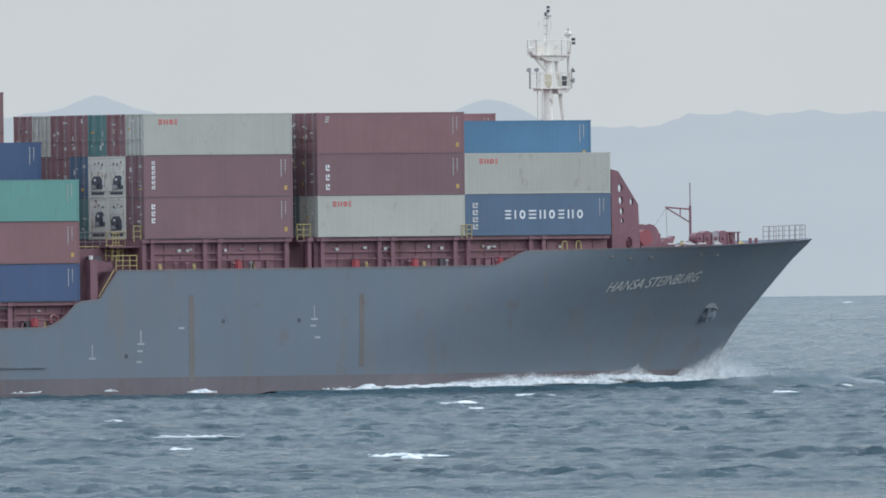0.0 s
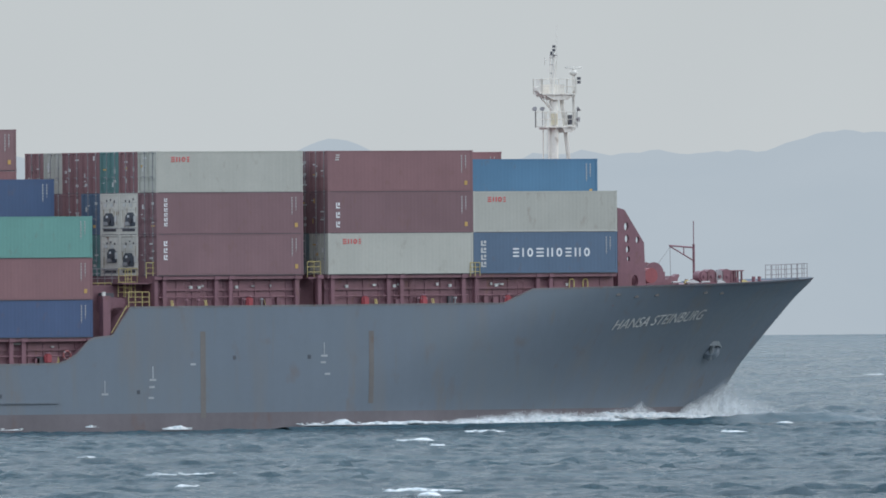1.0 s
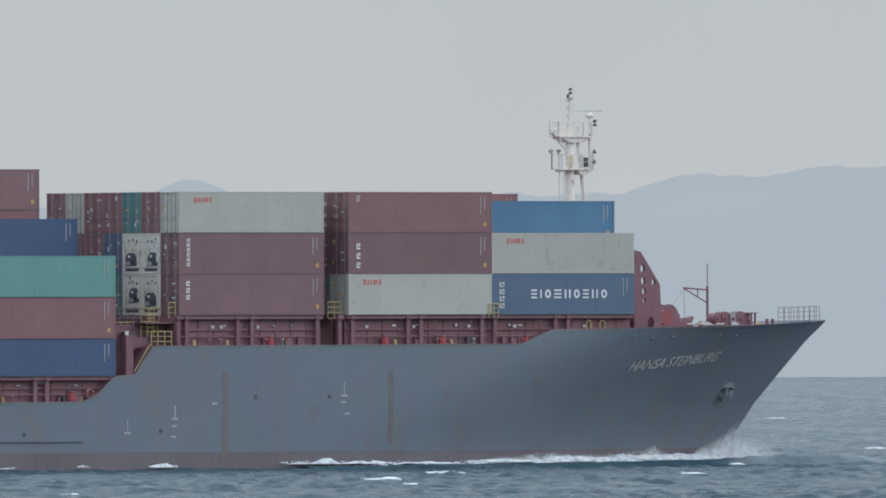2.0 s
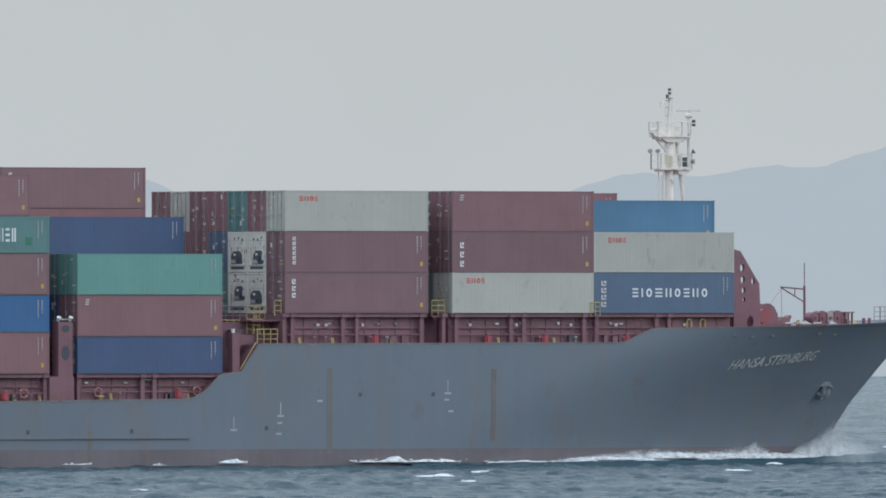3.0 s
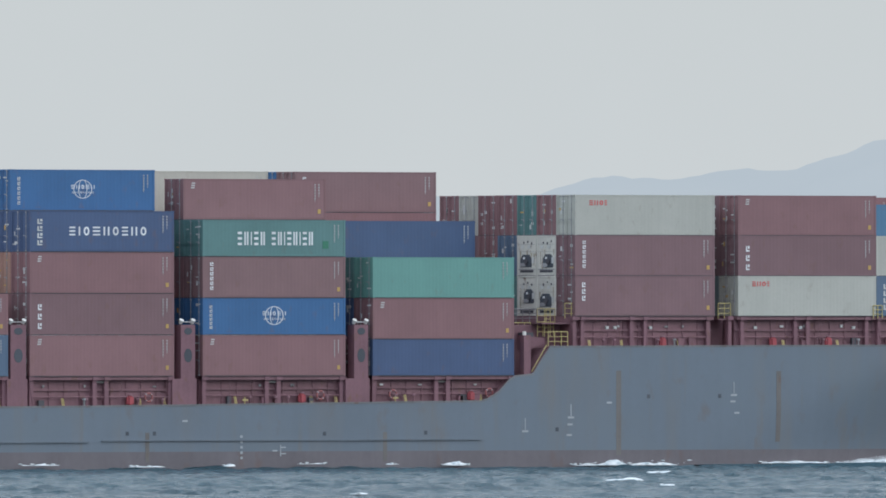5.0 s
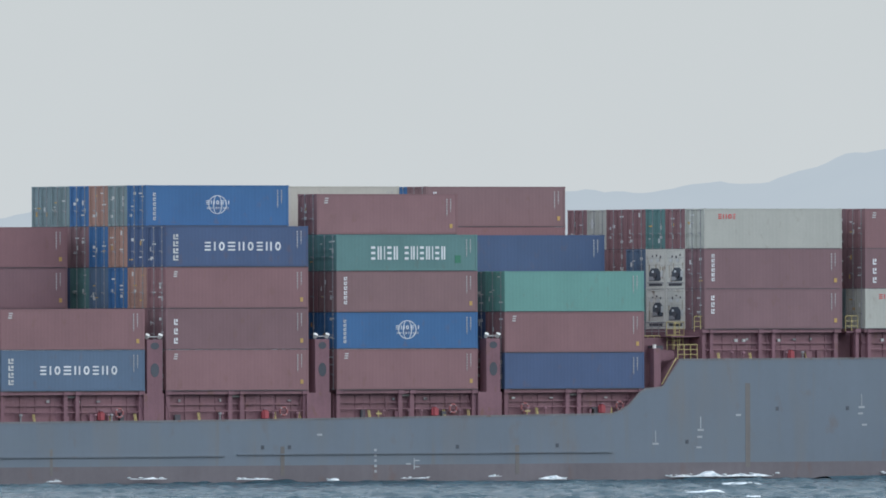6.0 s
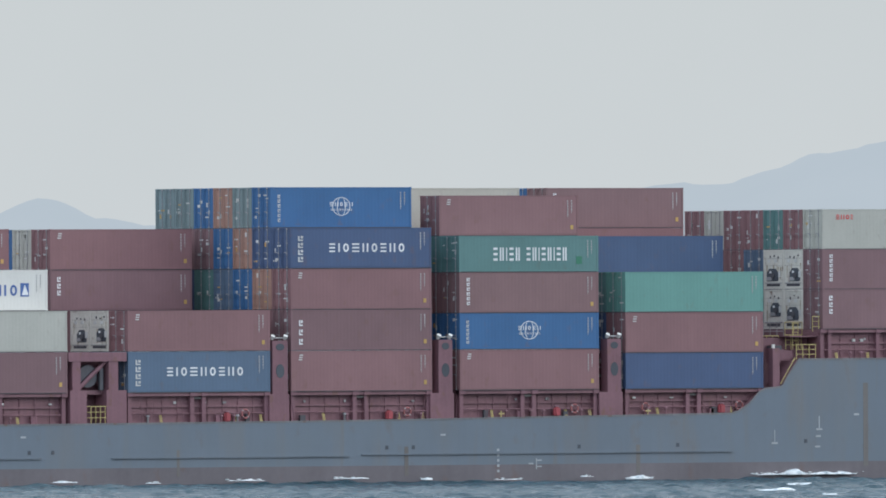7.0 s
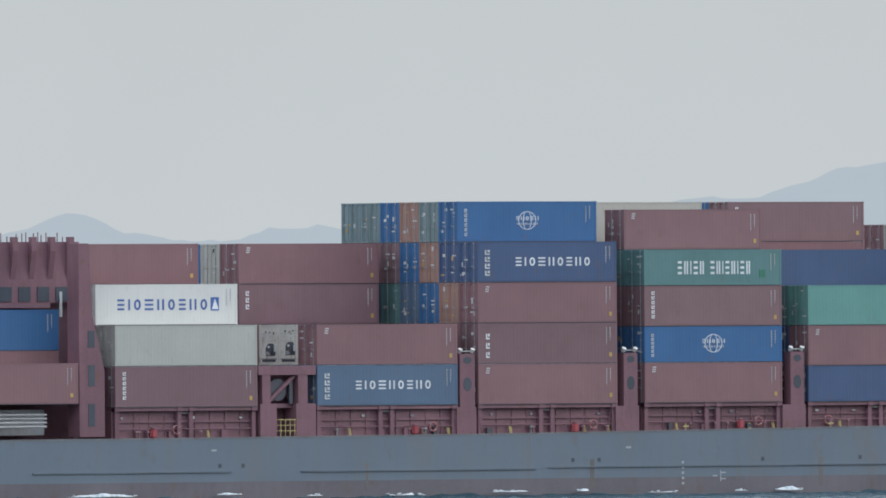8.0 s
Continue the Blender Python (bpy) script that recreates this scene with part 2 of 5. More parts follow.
def box(bm, x0, x1, y0, y1, z0, z1):
    v = [bm.verts.new(p) for p in ((x0, y0, z0), (x1, y0, z0), (x1, y1, z0), (x0, y1, z0),
                                   (x0, y0, z1), (x1, y0, z1), (x1, y1, z1), (x0, y1, z1))]
    for f in ((0, 3, 2, 1), (4, 5, 6, 7), (0, 1, 5, 4), (1, 2, 6, 5), (2, 3, 7, 6), (3, 0, 4, 7)):
        bm.faces.new([v[i] for i in f])
    return bm


def rod(bm, a, b, r, sides=8, r2=None):
    a, b = Vector(a), Vector(b)
    d = b - a
    m = Matrix.Translation((a + b) / 2) @ d.to_track_quat('Z', 'Y').to_matrix().to_4x4()
    bmesh.ops.create_cone(bm, cap_ends=True, segments=sides, radius1=r, radius2=r if r2 is None else r2,
                          depth=d.length, matrix=m)
    return bm


def plate(bm, outline, y0, y1):
    """An x-z outline pushed out between y0 and y1."""
    f = [bm.verts.new((x, y0, z)) for x, z in outline]
    b = [bm.verts.new((x, y1, z)) for x, z in outline]
    bm.faces.new(f)
    bm.faces.new(b[::-1])
    for i in range(len(f)):
        j = (i + 1) % len(f)
        bm.faces.new((f[j], f[i], b[i], b[j]))
    bmesh.ops.recalc_face_normals(bm, faces=bm.faces[:])
    return bm


def disc(bm, x, z, rx, rz, y0, y1, n=20):
    return plate(bm, [(x + rx * math.cos(a), z + rz * math.sin(a)) for a in (2 * math.pi * i / n for i in range(n))], y0, y1)


def nb():
    return bmesh.new()


CARRIED = []    # what travels with the ship: (object, its place on the ship)
RIG = Vector((816.09, 1258.63, 0))
SHIP_SPEED = 5.7


def aboard(ob, x=0.0, y=0.0, z=0.0, m=None):
    CARRIED.append((ob, m if m is not None else pose(x, y, z)))
    return ob


# ---------------- sea ----------------
VIEW = radians(33.6)


def build_sea():
    def spread(lo, fine0, fine1, hi, step, growth, shrink):
        mid = list(np.arange(fine0, fine1 + step / 2, step))
        up, s = [], step
        while (up[-1] if up else fine1) < hi:
            s *= growth
            up.append((up[-1] if up else fine1) + s)
        down, s = [], step
        while (down[-1] if down else fine0) > lo:
            s *= shrink
            down.append((down[-1] if down else fine0) - s)
        return np.array(down[::-1] + mid + up)

    depth = spread(-4000, 850, 1580, 4800, 0.5, 1.010, 1.06)
    depth[-1] = 4780
    side = spread(-4500, -112, 48, 4500, 0.36, 1.07, 1.07)
    d, s = np.meshgrid(depth, side, indexing="ij")
    x = d * math.sin(VIEW) + s * math.cos(VIEW)
    y = d * math.cos(VIEW) - s * math.sin(VIEW)
    z = np.zeros_like(x)
    rng = np.random.default_rng(11)
    wind = radians(240)
    cell = np.maximum(np.gradient(side)[None, :], np.where(depth < 800, 6.0, 0.36)[:, None])
    calm = np.clip((4900 - depth) / 2400, 0.12, 1)[:, None]
    gusts = 0
    for lam, ang in ((61, 0.3), (47, 1.4), (83, 2.2), (38, 2.9), (29, 0.9)):
        gusts = gusts + np.sin(2 * math.pi / lam * (math.cos(ang) * x + math.sin(ang) * y) + lam)
    gusts = 1 + 0.16 * gusts
    for k in range(104):
        lam = 1.3 * (7 / 1.3) ** rng.random() if k > 5 else 10 + 2.5 * k
        ang = wind + rng.normal(0, 0.55 if k > 5 else 0.25)
        amp = (0.0108 * lam ** 0.10 if k > 5 else 0.026) * (0.5 + rng.random())
        kx, ky = 2 * math.pi / lam * math.cos(ang), 2 * math.pi / lam * math.sin(ang)
        ph = kx * x + ky * y + rng.random() * 6.283
        fade = np.clip((lam / cell - 1.8) / 1.5, 0, 1) * calm
        if lam > 2.5:
            fade = fade * (1 + np.clip((depth - 1560) / 900, 0, 1.4))[:, None]
        # peaked crests, flat troughs
        z += amp * fade * (gusts if k > 5 else 1) * (2.2 * (0.5 + 0.5 * np.sin(ph)) ** 3 - 0.7)
    nx, ny = x.shape
    co = np.stack([x, y, z], -1).reshape(-1, 3)
    idx = np.arange(nx * ny).reshape(nx, ny)
    quads = np.stack([idx[:-1, :-1], idx[:-1, 1:], idx[1:, 1:], idx[1:, :-1]], -1).reshape(-1, 4)[:, ::-1]
    me = bpy.data.meshes.new("sea")
    me.vertices.add(len(co))
    me.vertices.foreach_set("co", co.astype(np.float32).ravel())
    me.loops.add(quads.size)
    me.loops.foreach_set("vertex_index", quads.ravel().astype(np.int32))
    me.polygons.add(len(quads))
    me.polygons.foreach_set("loop_start", np.arange(0, quads.size, 4, dtype=np.int32))
    me.polygons.foreach_set("use_smooth", np.ones(len(quads), dtype=bool))
    me.update(calc_edges=True)
    me.materials.append(SEA)
    return tagged(new("water", me), "choppy grey-green sea with short wind waves", "sea", kind="structure")


sea = build_sea()


# ---------------- far hills ----------------
def ridge(name, dist, heights, material, label):
    """heights: (bearing in degrees, height); one slope of land that rises out of the sea far off."""
    a = np.array([h[0] for h in heights])
    z = np.array([h[1] for h in heights])
    bear = np.linspace(a[0], a[-1], 420)
    top = np.interp(bear, a, z)
    ker = np.hanning(9)
    top = np.convolve(np.pad(top, 4, mode="edge"), ker / ker.sum(), "valid")
    bm = nb()
    rows = []
    for i, (b, t) in enumerate(zip(bear, top)):
        t = t + 1.2 * (noise.noise(Vector((b * 9, 3.1, dist * 0.01))) + 0.5 * noise.noise(Vector((b * 31, 7.7, 0))))
        col = []
        for k in range(5):
            r = dist - 120 + k * 40 + (14 * noise.noise(Vector((b * 6, k, 0))) if k < 4 else 0)
            zz = -2 + (t + 2) * (k / 4) ** 0.8
            col.append(bm.verts.new((r * math.sin(radians(b)), r * math.cos(radians(b)), zz)))
        rows.append(col)
    for p, q in zip(rows, rows[1:]):
        for k in range(4):
            bm.faces.new((p[k], q[k], q[k + 1], p[k + 1]))
    for f in bm.faces:
        f.smooth = True
    return tagged(part(name, bm, material), label, "hill", kind="structure")

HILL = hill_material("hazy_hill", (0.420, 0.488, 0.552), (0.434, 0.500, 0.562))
FAR = [(28, 30), (30, 38), (31.0, 40), (31.36, 42.6), (31.47, 44.4), (31.59, 47.6), (31.67, 45.4), (31.77, 42.4), (31.95, 39.5),
       (32.25, 38.6), (32.45, 40.4), (32.54, 43.0), (32.61, 45.9), (32.68, 44.6), (32.75, 41.6), (32.915, 38.6), (33.01, 37.6), (33.1, 40),
       (33.19, 41), (33.28, 42), (33.45, 41.5), (33.6, 41), (33.72, 41.6), (33.84, 42.4), (33.93, 45), (34.01, 46.4),
       (34.1, 46.1), (34.16, 45.7), (34.3, 47.3), (34.5, 47.8), (34.53, 48.2), (34.6, 50.7), (34.66, 51.5), (34.74, 54.3),
       (34.82, 55.8), (35, 58.5), (35.5, 61), (36, 56), (37, 42), (39, 30)]
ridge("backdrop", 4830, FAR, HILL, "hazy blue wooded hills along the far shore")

# ---------------- the ship ----------------
# Ship space: x forward from the forward end of the first stack, y inboard from the outer container face, z up from the water.
MID, HALF = 13.25, 13.45
ship = tagged(new("container_ship"), "grey-blue container ship with red boot topping, under way", "ship")
aboard(ship)


def stem_x(z):
    return float(np.interp(z, [-3, 0, 1.3, 2.6, 4.2, 6.5, 8.8, 10.2], [15.6, 16.4, 17.15, 18.1, 19.35, 21.65, 24.0, 25.75]))


def deck_z(x):
    return float(np.interp(x, [-150, -108, -80, -62, -46.8, -45.6, -44.3, -42.5, -41.9, -41.0, -9.0, -8.0, -7.0, 0, 10, 15, 25.6],
                           [4.10, 4.19, 4.30, 4.47, 4.61, 5.15, 6.36, 6.52, 7.4, 8.50, 8.57, 9.05, 9.56, 9.66, 9.80, 9.92, 10.25]))


def half_beam(u, z):
    """u: 0 where the bow begins to draw in at the deck, 1 at the stem."""
    k = min(max(z / 10.2, 0.0), 1.0) ** 1.25
    start = 0.12 + 0.40 * k
    w = max(0.0, (u - start) / (1 - start))
    p = 2.3 + 0.1 * k
    return HALF * max(0.0, 1 - w ** p)


def hull_point(u_x, v, side):
    zt = deck_z(u_x)
    z = -3 + (zt + 3) * v
    if u_x > -36:
        f = (u_x + 36) / (25.6 + 36)
        x = -36 + f * (stem_x(z) + 36)
        b = half_beam(f, z)
    else:
        x, b = u_x, HALF
    if u_x < -128:
        b = HALF * (1 - 0.25 * ((-128 - u_x) / 22) ** 2 * (1 - v))
    return Vector((x, MID - side * b, z))


def build_hull():
    xs = list(np.arange(-150, -48, 3.0)) + list(np.arange(-48, -40, 0.35)) + list(np.arange(-40, -10, 0.8)) + list(np.arange(-10, -4, 0.25)) + \
        list(np.arange(-4, 22, 0.4)) + [22.4, 23.2, 24, 24.6, 25.1, 25.4, 25.6]
    for name, mat, low in (("hull", HULL, False), ("boot_topping", BOOT, True)):
        bm = nb()
        for side in (1, -1):
            grid = []
            for x in xs:
                zt = deck_z(x)
                cut = (1.05 + 3) / (zt + 3)
                vv = np.linspace(0, cut, 8) if low else np.linspace(cut, 1, 30)
                grid.append([bm.verts.new(hull_point(x, v, side)) for v in vv])
            for p, q in zip(grid, grid[1:]):
                for k in range(len(p) - 1):
                    f = (p[k], q[k], q[k + 1], p[k + 1]) if side > 0 else (p[k + 1], q[k + 1], q[k], p[k])
                    bm.faces.new(f)
        bmesh.ops.remove_doubles(bm, verts=bm.verts[:], dist=0.002)
        # the transom
        col = sorted([v for v in bm.verts if abs(v.co.x + 150) < 0.01], key=lambda v: (v.co.y > MID, v.co.z if v.co.y < MID else -v.co.z))
        if len(col) > 2:
            bm.faces.new(col)
        for f in bm.faces:
            f.smooth = True
        for e in bm.edges:
            e.smooth = not e.is_boundary
        ob = part(name, bm, mat, ship, "red-brown antifouling along the waterline" if low else "matt grey-blue hull plating")
        mod = ob.modifiers.new("thickness", 'SOLIDIFY')
        mod.thickness, mod.offset = 0.06, 0
    # the deck, a little below the sheer
    bm = nb()
    rows = []
    for x in xs:
        a, b = hull_point(x, 1, 1), hull_point(x, 1, -1)
        rows.append([bm.verts.new((a.x, a.y + (b.y - a.y) * k / 2, a.z - 0.12)) for k in range(3)])
    for p, q in zip(rows, rows[1:]):
        for k in range(2):
            if (p[k].co - p[k + 1].co).length > 1e-4:
                bm.faces.new((p[k], q[k], q[k + 1], p[k + 1]))
    bmesh.ops.remove_doubles(bm, verts=bm.verts[:], dist=0.002)
    bmesh.ops.recalc_face_normals(bm, faces=bm.faces[:])
    part("deck", bm, DECK_DARK, ship, "dark red-oxide steel deck")


build_hull()


def side_y(x, z):
    """The outer face of the starboard hull at a place on it."""
    if x <= -36:
        return MID - HALF
    f = (x + 36) / (stem_x(z) + 36)
    return MID - half_beam(min(f, 1), z)


def on_hull(name, x0, x1, z0, z1, mat, label="", proud=0.05, n=1):
    bm = nb()
    rows = max(1, round((z1 - z0) / 0.4))
    for off in (-proud - 0.03, 0.05):
        grid = [[bm.verts.new((x, side_y(x, z) + off, z)) for x in np.linspace(x0, x1, n + 1)] for z in np.linspace(z0, z1, rows + 1)]
        for p, q in zip(grid, grid[1:]):
            for k in range(n):
                bm.faces.new((p[k], p[k + 1], q[k + 1], q[k]))
        edge = grid[0] + [r[-1] for r in grid[1:]] + grid[-1][-2::-1] + [r[0] for r in grid[-2:0:-1]]
        if off > 0:
            for k in range(len(edge)):
                bm.faces.new((edge[k - 1], edge[k], front[k], front[k - 1]))
        front = edge
    bmesh.ops.recalc_face_normals(bm, faces=bm.faces[:])
    return part(name, bm, mat, ship, label)


# rubbing strakes, fender bars with rust, scuppers, draught marks
for x0, x1, z in ((-79.5, -47.0, 1.80), (-101, -80.6, 1.70), (-124, -107, 1.72)):
    on_hull("rubbing_strake", x0, x1, z, z + 0.09, paint("strake_paint", (0.135, 0.160, 0.190)), "dark steel rubbing strake", 0.10, 8)
for x, z0, z1, w in ((-35.05, 0.7, 6.75, 0.42), (-21.0, 1.6, 6.7, 0.40), (-55.3, 0.3, 2.4, 0.34), (-75.6, 0.3, 2.4, 0.34), (-95.3, 0.4, 2.3, 0.22)):
    on_hull("fender_bar", x - w / 2, x + w / 2, z0, z1, RUST, "rust-streaked vertical fender bar", 0.012, 2)
# scuppers are raised plates, their inner shade given by the dark colour
for x, z in ((-32.43, 4.9), (-26.2, 4.91), (-40.42, 2.55), (-60.5, 2.3), (-75.0, 2.35), (-77.3, 2.35), (-51.8, 2.35), (-106, 2.2), (-108, 2.2)):
    on_hull("scupper", x - 0.13, x + 0.13, z - 0.14, z + 0.14, BLACK, "dark plate painted as a shaded scupper opening", 0.02)
for x, z in ((-43.19, 2.42), (-39.21, 3.4), (-24.95, 4.98)):
    on_hull("draught_mark", x - 0.27, x + 0.27, z - 0.07, z + 0.07, HULL_MARK, "worn white tug mark", 0.02)
    on_hull("draught_mark", x - 0.035, x + 0.035, z + 0.10, z + 0.95, HULL_MARK, "", 0.02)
for x, z in ((-39.3, 2.9), (-39.37, 2.14), (-35.87, 4.46), (-25.04, 4.52), (-24.7, 3.7), (-72.4, 3.23), (-108.5, 3.3)):
    on_hull("draught_mark", x - 0.22, x + 0.22, z - 0.07, z + 0.07, HULL_MARK, "", 0.02)
for k in range(5):
    on_hull("draught_mark", -67.7, -67.5, 0.5 + k * 0.38, 0.68 + k * 0.38, HULL_MARK, "", 0.02)
on_hull("load_line", -64.95, -64.55, 1.05, 1.15, HULL_MARK, "worn white load line mark", 0.02)
on_hull("load_line", -64.3, -64.22, 0.7, 1.5, HULL_MARK, "", 0.02)
on_hull("load_line", -64.2, -63.8, 1.3, 1.38, HULL_MARK, "", 0.02)
on_hull("load_line", -64.2, -63.8, 0.85, 0.93, HULL_MARK, "", 0.02)


def sheer_edge():
    """A narrow worn edge along the top of the hull side."""
    bm = nb()
    rows = []
    for x in list(np.arange(-130, -48, 4.0)) + list(np.arange(-48, -40, 0.5)) + list(np.arange(-40, 23, 1.0)):
        p = hull_point(float(x), 1.0, 1)
        q = hull_point(float(x), 1.0 - 0.09 / (deck_z(x) + 3), 1)
        rows.append([bm.verts.new((p.x, p.y + 0.03, p.z + 0.045)), bm.verts.new((p.x, p.y - 0.05, p.z + 0.045)), bm.verts.new((q.x, q.y - 0.05, q.z))])
    for a, b in zip(rows, rows[1:]):
        for k in range(2):
            bm.faces.new((a[k], b[k], b[k + 1], a[k + 1]))
    bmesh.ops.recalc_face_normals(bm, faces=bm.faces[:])
    part("sheer_edge", bm, paint("worn_edge", (0.170, 0.172, 0.182), wear=0.3, rust=0.2), ship, "scuffed rusty edge along the top of the hull")


sheer_edge()


# the ship's name on the bow, bent onto the flare
def ship_name():
    cu = bpy.data.curves.new("name_text", 'FONT')
    cu.body = "HANSA STEINBURG"
    cu.size, cu.shear = 0.95, 0.5
    tmp = new("name_text", cu)
    me = bpy.data.meshes.new_from_object(tmp.evaluated_get(bpy.context.evaluated_depsgraph_get()))
    bpy.data.objects.remove(tmp)
    bm = nb()
    bm.from_mesh(me)
    bmesh.ops.subdivide_edges(bm, edges=bm.edges[:], cuts=2)
    w = max(v.co.x for v in bm.verts)
    for v in bm.verts:
        k = v.co.x / w
        x, z = 0.40 + k * 10.1, 6.58 + 0.74 * k + v.co.y * 1.04
        v.co = (x, side_y(x, z) - 0.10, z)
    left = set(bm.faces)
    while left:
        island, edge = set(), [left.pop()]
        while edge:
            f = edge.pop()
            island.add(f)
            for v in f.verts:
                for g in v.link_faces:
                    if g in left:
                        left.discard(g)
                        edge.append(g)
        lb = nb()
        vm = {}
        for f in island:
            for v in f.verts:
                if v not in vm:
                    vm[v] = lb.verts.new(v.co)
            lb.faces.new([vm[v] for v in f.verts])
        ext = bmesh.ops.extrude_face_region(lb, geom=lb.faces[:])
        for v in [e for e in ext["geom"] if isinstance(e, bmesh.types.BMVert)]:
            v.co.y += 0.04
        bmesh.ops.recalc_face_normals(lb, faces=lb.faces[:])
        part("name_letter", lb, MARK_GREY, ship, "white raised letter of the ship's name")
    bm.free()


ship_name()

# bow fittings on the hull: fairleads, anchor in its pocket
for x, z in ((0.2, 9.15), (2.0, 9.0), (4.0, 9.1), (9.2, 9.25), (11.2, 9.2)):
    bm = nb()
    y = side_y(x, z)
    box(bm, x - 0.17, x + 0.17, y - 0.08, y + 0.05, z - 0.12, z - 0.04)
    box(bm, x - 0.14, x + 0.14, y - 0.05, y + 0.05, z - 0.04, z + 0.06)
    part("fairlead", bm, RUST, ship, "rust-stained steel fairlead in the bulwark")


def anchor():
    x, z = 13.5, 5.1
    y = side_y(x, z)
    bm = nb()
    bmesh.ops.create_cone(bm, cap_ends=True, segments=18, radius1=0.75, radius2=0.55, depth=0.4,
                          matrix=Matrix.Translation((x, y, z)) @ pose(0, 0, 0, 62, 0, -25))
    part("hawse_bolster", bm, HULL, ship, "round bolster at the hawse pipe")
    bm = nb()
    rod(bm, (x, y - 0.45, z + 0.35), (x - 0.1, y - 0.15, z - 0.7), 0.16)
    plate(bm, [(x - 0.75, z + 0.1), (x - 0.45, z + 0.62), (x + 0.45, z + 0.62), (x + 0.75, z + 0.1), (x + 0.4, z + 0.28), (x - 0.4, z + 0.28)],
          y - 0.55, y - 0.25)
    part("anchor", bm, paint("anchor_grey", (0.19, 0.215, 0.235)), ship, "pale grey stockless anchor in its pocket")


anchor()


# forecastle: breakwater, windlasses, foremast with derrick, bow rail
def breakwater():
    holes = ((2.50, 13.95, 0.24), (2.55, 13.08, 0.23), (2.62, 12.32, 0.20), (2.66, 11.65, 0.15), (3.45, 12.98, 0.20), (3.2, 10.05, 0.36))
    outline = [(1.75, 9.5), (1.75, 15.3), (2.35, 15.15), (4.0, 12.8), (4.15, 9.5)]
    bm = nb()
    loops = [outline] + [[(x + r * 0.8 * math.cos(a), z + r * 1.25 * math.sin(a)) for a in (2 * math.pi * k / 14 for k in range(14))] for x, z, r in holes]
    edges = []
    for lp in loops:
        v = [bm.verts.new((x, 2.6, z)) for x, z in lp]
        edges += [bm.edges.new((v[k - 1], v[k])) for k in range(len(v))]
    bmesh.ops.triangle_fill(bm, edges=edges, use_beauty=True)
    ext = bmesh.ops.extrude_face_region(bm, geom=bm.faces[:])
    for v in [e for e in ext["geom"] if isinstance(e, bmesh.types.BMVert)]:
        v.co.y += 0.25
    bmesh.ops.recalc_face_normals(bm, faces=bm.faces[:])
    part("breakwater_web", bm, DECK_RED, ship, "red steel breakwater bracket with round holes")
    bm = nb()
    plate(bm, [(1.75, 9.5), (1.75, 15.2), (1.95, 15.2), (1.95, 9.5)], 2.9, 24)
    part("breakwater_wall", bm, DECK_RED, ship, "red steel breakwater wall across the deck")


breakwater()


def windlass(x, y, z, s):
    bm = nb()
    rod(bm, (x - 0.2, y - 0.9 * s, z + 0.75 * s), (x - 0.2, y + 0.9 * s, z + 0.75 * s), 0.55 * s, 14)
    part("winch_drum", bm, DARK_STEEL, ship, "dark mooring winch drum")
    for dy in (-0.95, 0.0, 0.95):
        bm = nb()
        rod(bm, (x - 0.2, y + dy * s - 0.05, z + 0.75 * s), (x - 0.2, y + dy * s + 0.05, z + 0.75 * s), 0.8 * s, 16)
        part("winch_flange", bm, DECK_RED, ship, "red winch flange")
    bm = nb()
    box(bm, x - 0.9 * s, x + 0.6 * s, y - 1.1 * s, y + 1.1 * s, z - 0.15, z + 0.2)
    box(bm, x + 0.3 * s, x + 1.1 * s, y - 0.4 * s, y + 0.5 * s, z - 0.15, z + 0.9 * s)
    part("winch_bed", bm, DECK_RED, ship, "red winch bed with its motor")


for x, y, s in ((8.6, 9.0, 1.05), (8.8, 17, 1.0), (13.9, 16.5, 0.62)):
    windlass(x, y, deck_z(x), s)
bm = nb()
disc(bm, 6.6, 10.45, 0.55, 0.55, 5.6, 6.3, 18)
part("hose_reel", bm, paint("reel_red", (0.275, 0.085, 0.095), wear=0.2), ship, "dull red round reel housing")
def mooring_winch():
    """A row of drums between bearing plates on one bed, with a flat-topped frame at its end."""
    for x, r, mat, words in ((13.55, 0.42, DECK_RED, "red warping drum"), (14.2, 0.52, DECK_DARK, "dark red-brown mooring drum"), (14.85, 0.50, MIDGREY, "grey rope-filled mooring drum"),
                             (15.55, 0.54, DECK_RED, "faded red mooring drum")):
        bm = nb()
        rod(bm, (x, 9.2, 10.35), (x, 10.2, 10.35), r, 18)
        bmesh.ops.bevel(bm, geom=[e for e in bm.edges if abs(e.verts[0].co.y - e.verts[1].co.y) < 0.01], offset=0.1, segments=2, affect='EDGES')
        part("mooring_drum", bm, mat, ship, words)
        part("drum_bearing", box(nb(), x + 0.30, x + 0.37, 9.15, 10.25, 9.8, 10.65), DECK_DARK, ship)
        part("drum_hub", rod(nb(), (x, 9.1, 10.35), (x, 9.2, 10.35), 0.12, 10), DECK_RED, ship)
    part("winch_bed", box(nb(), 13.0, 16.2, 9.1, 10.3, 9.75, 9.95), DECK_RED, ship, "red winch bed")
    for x in (16.3, 16.62, 16.95):
        part("frame_leg", box(nb(), x, x + 0.1, 9.5, 9.62, 9.8, 10.72), DECK_RED, ship)
    part("frame_top", box(nb(), 15.75, 17.12, 9.4, 10.6, 10.72, 10.80), DECK_DARK, ship, "dark flat top of a deck frame")
    part("frame_back", box(nb(), 16.3, 17.05, 10.3, 10.4, 9.8, 10.72), DECK_DARK, ship)


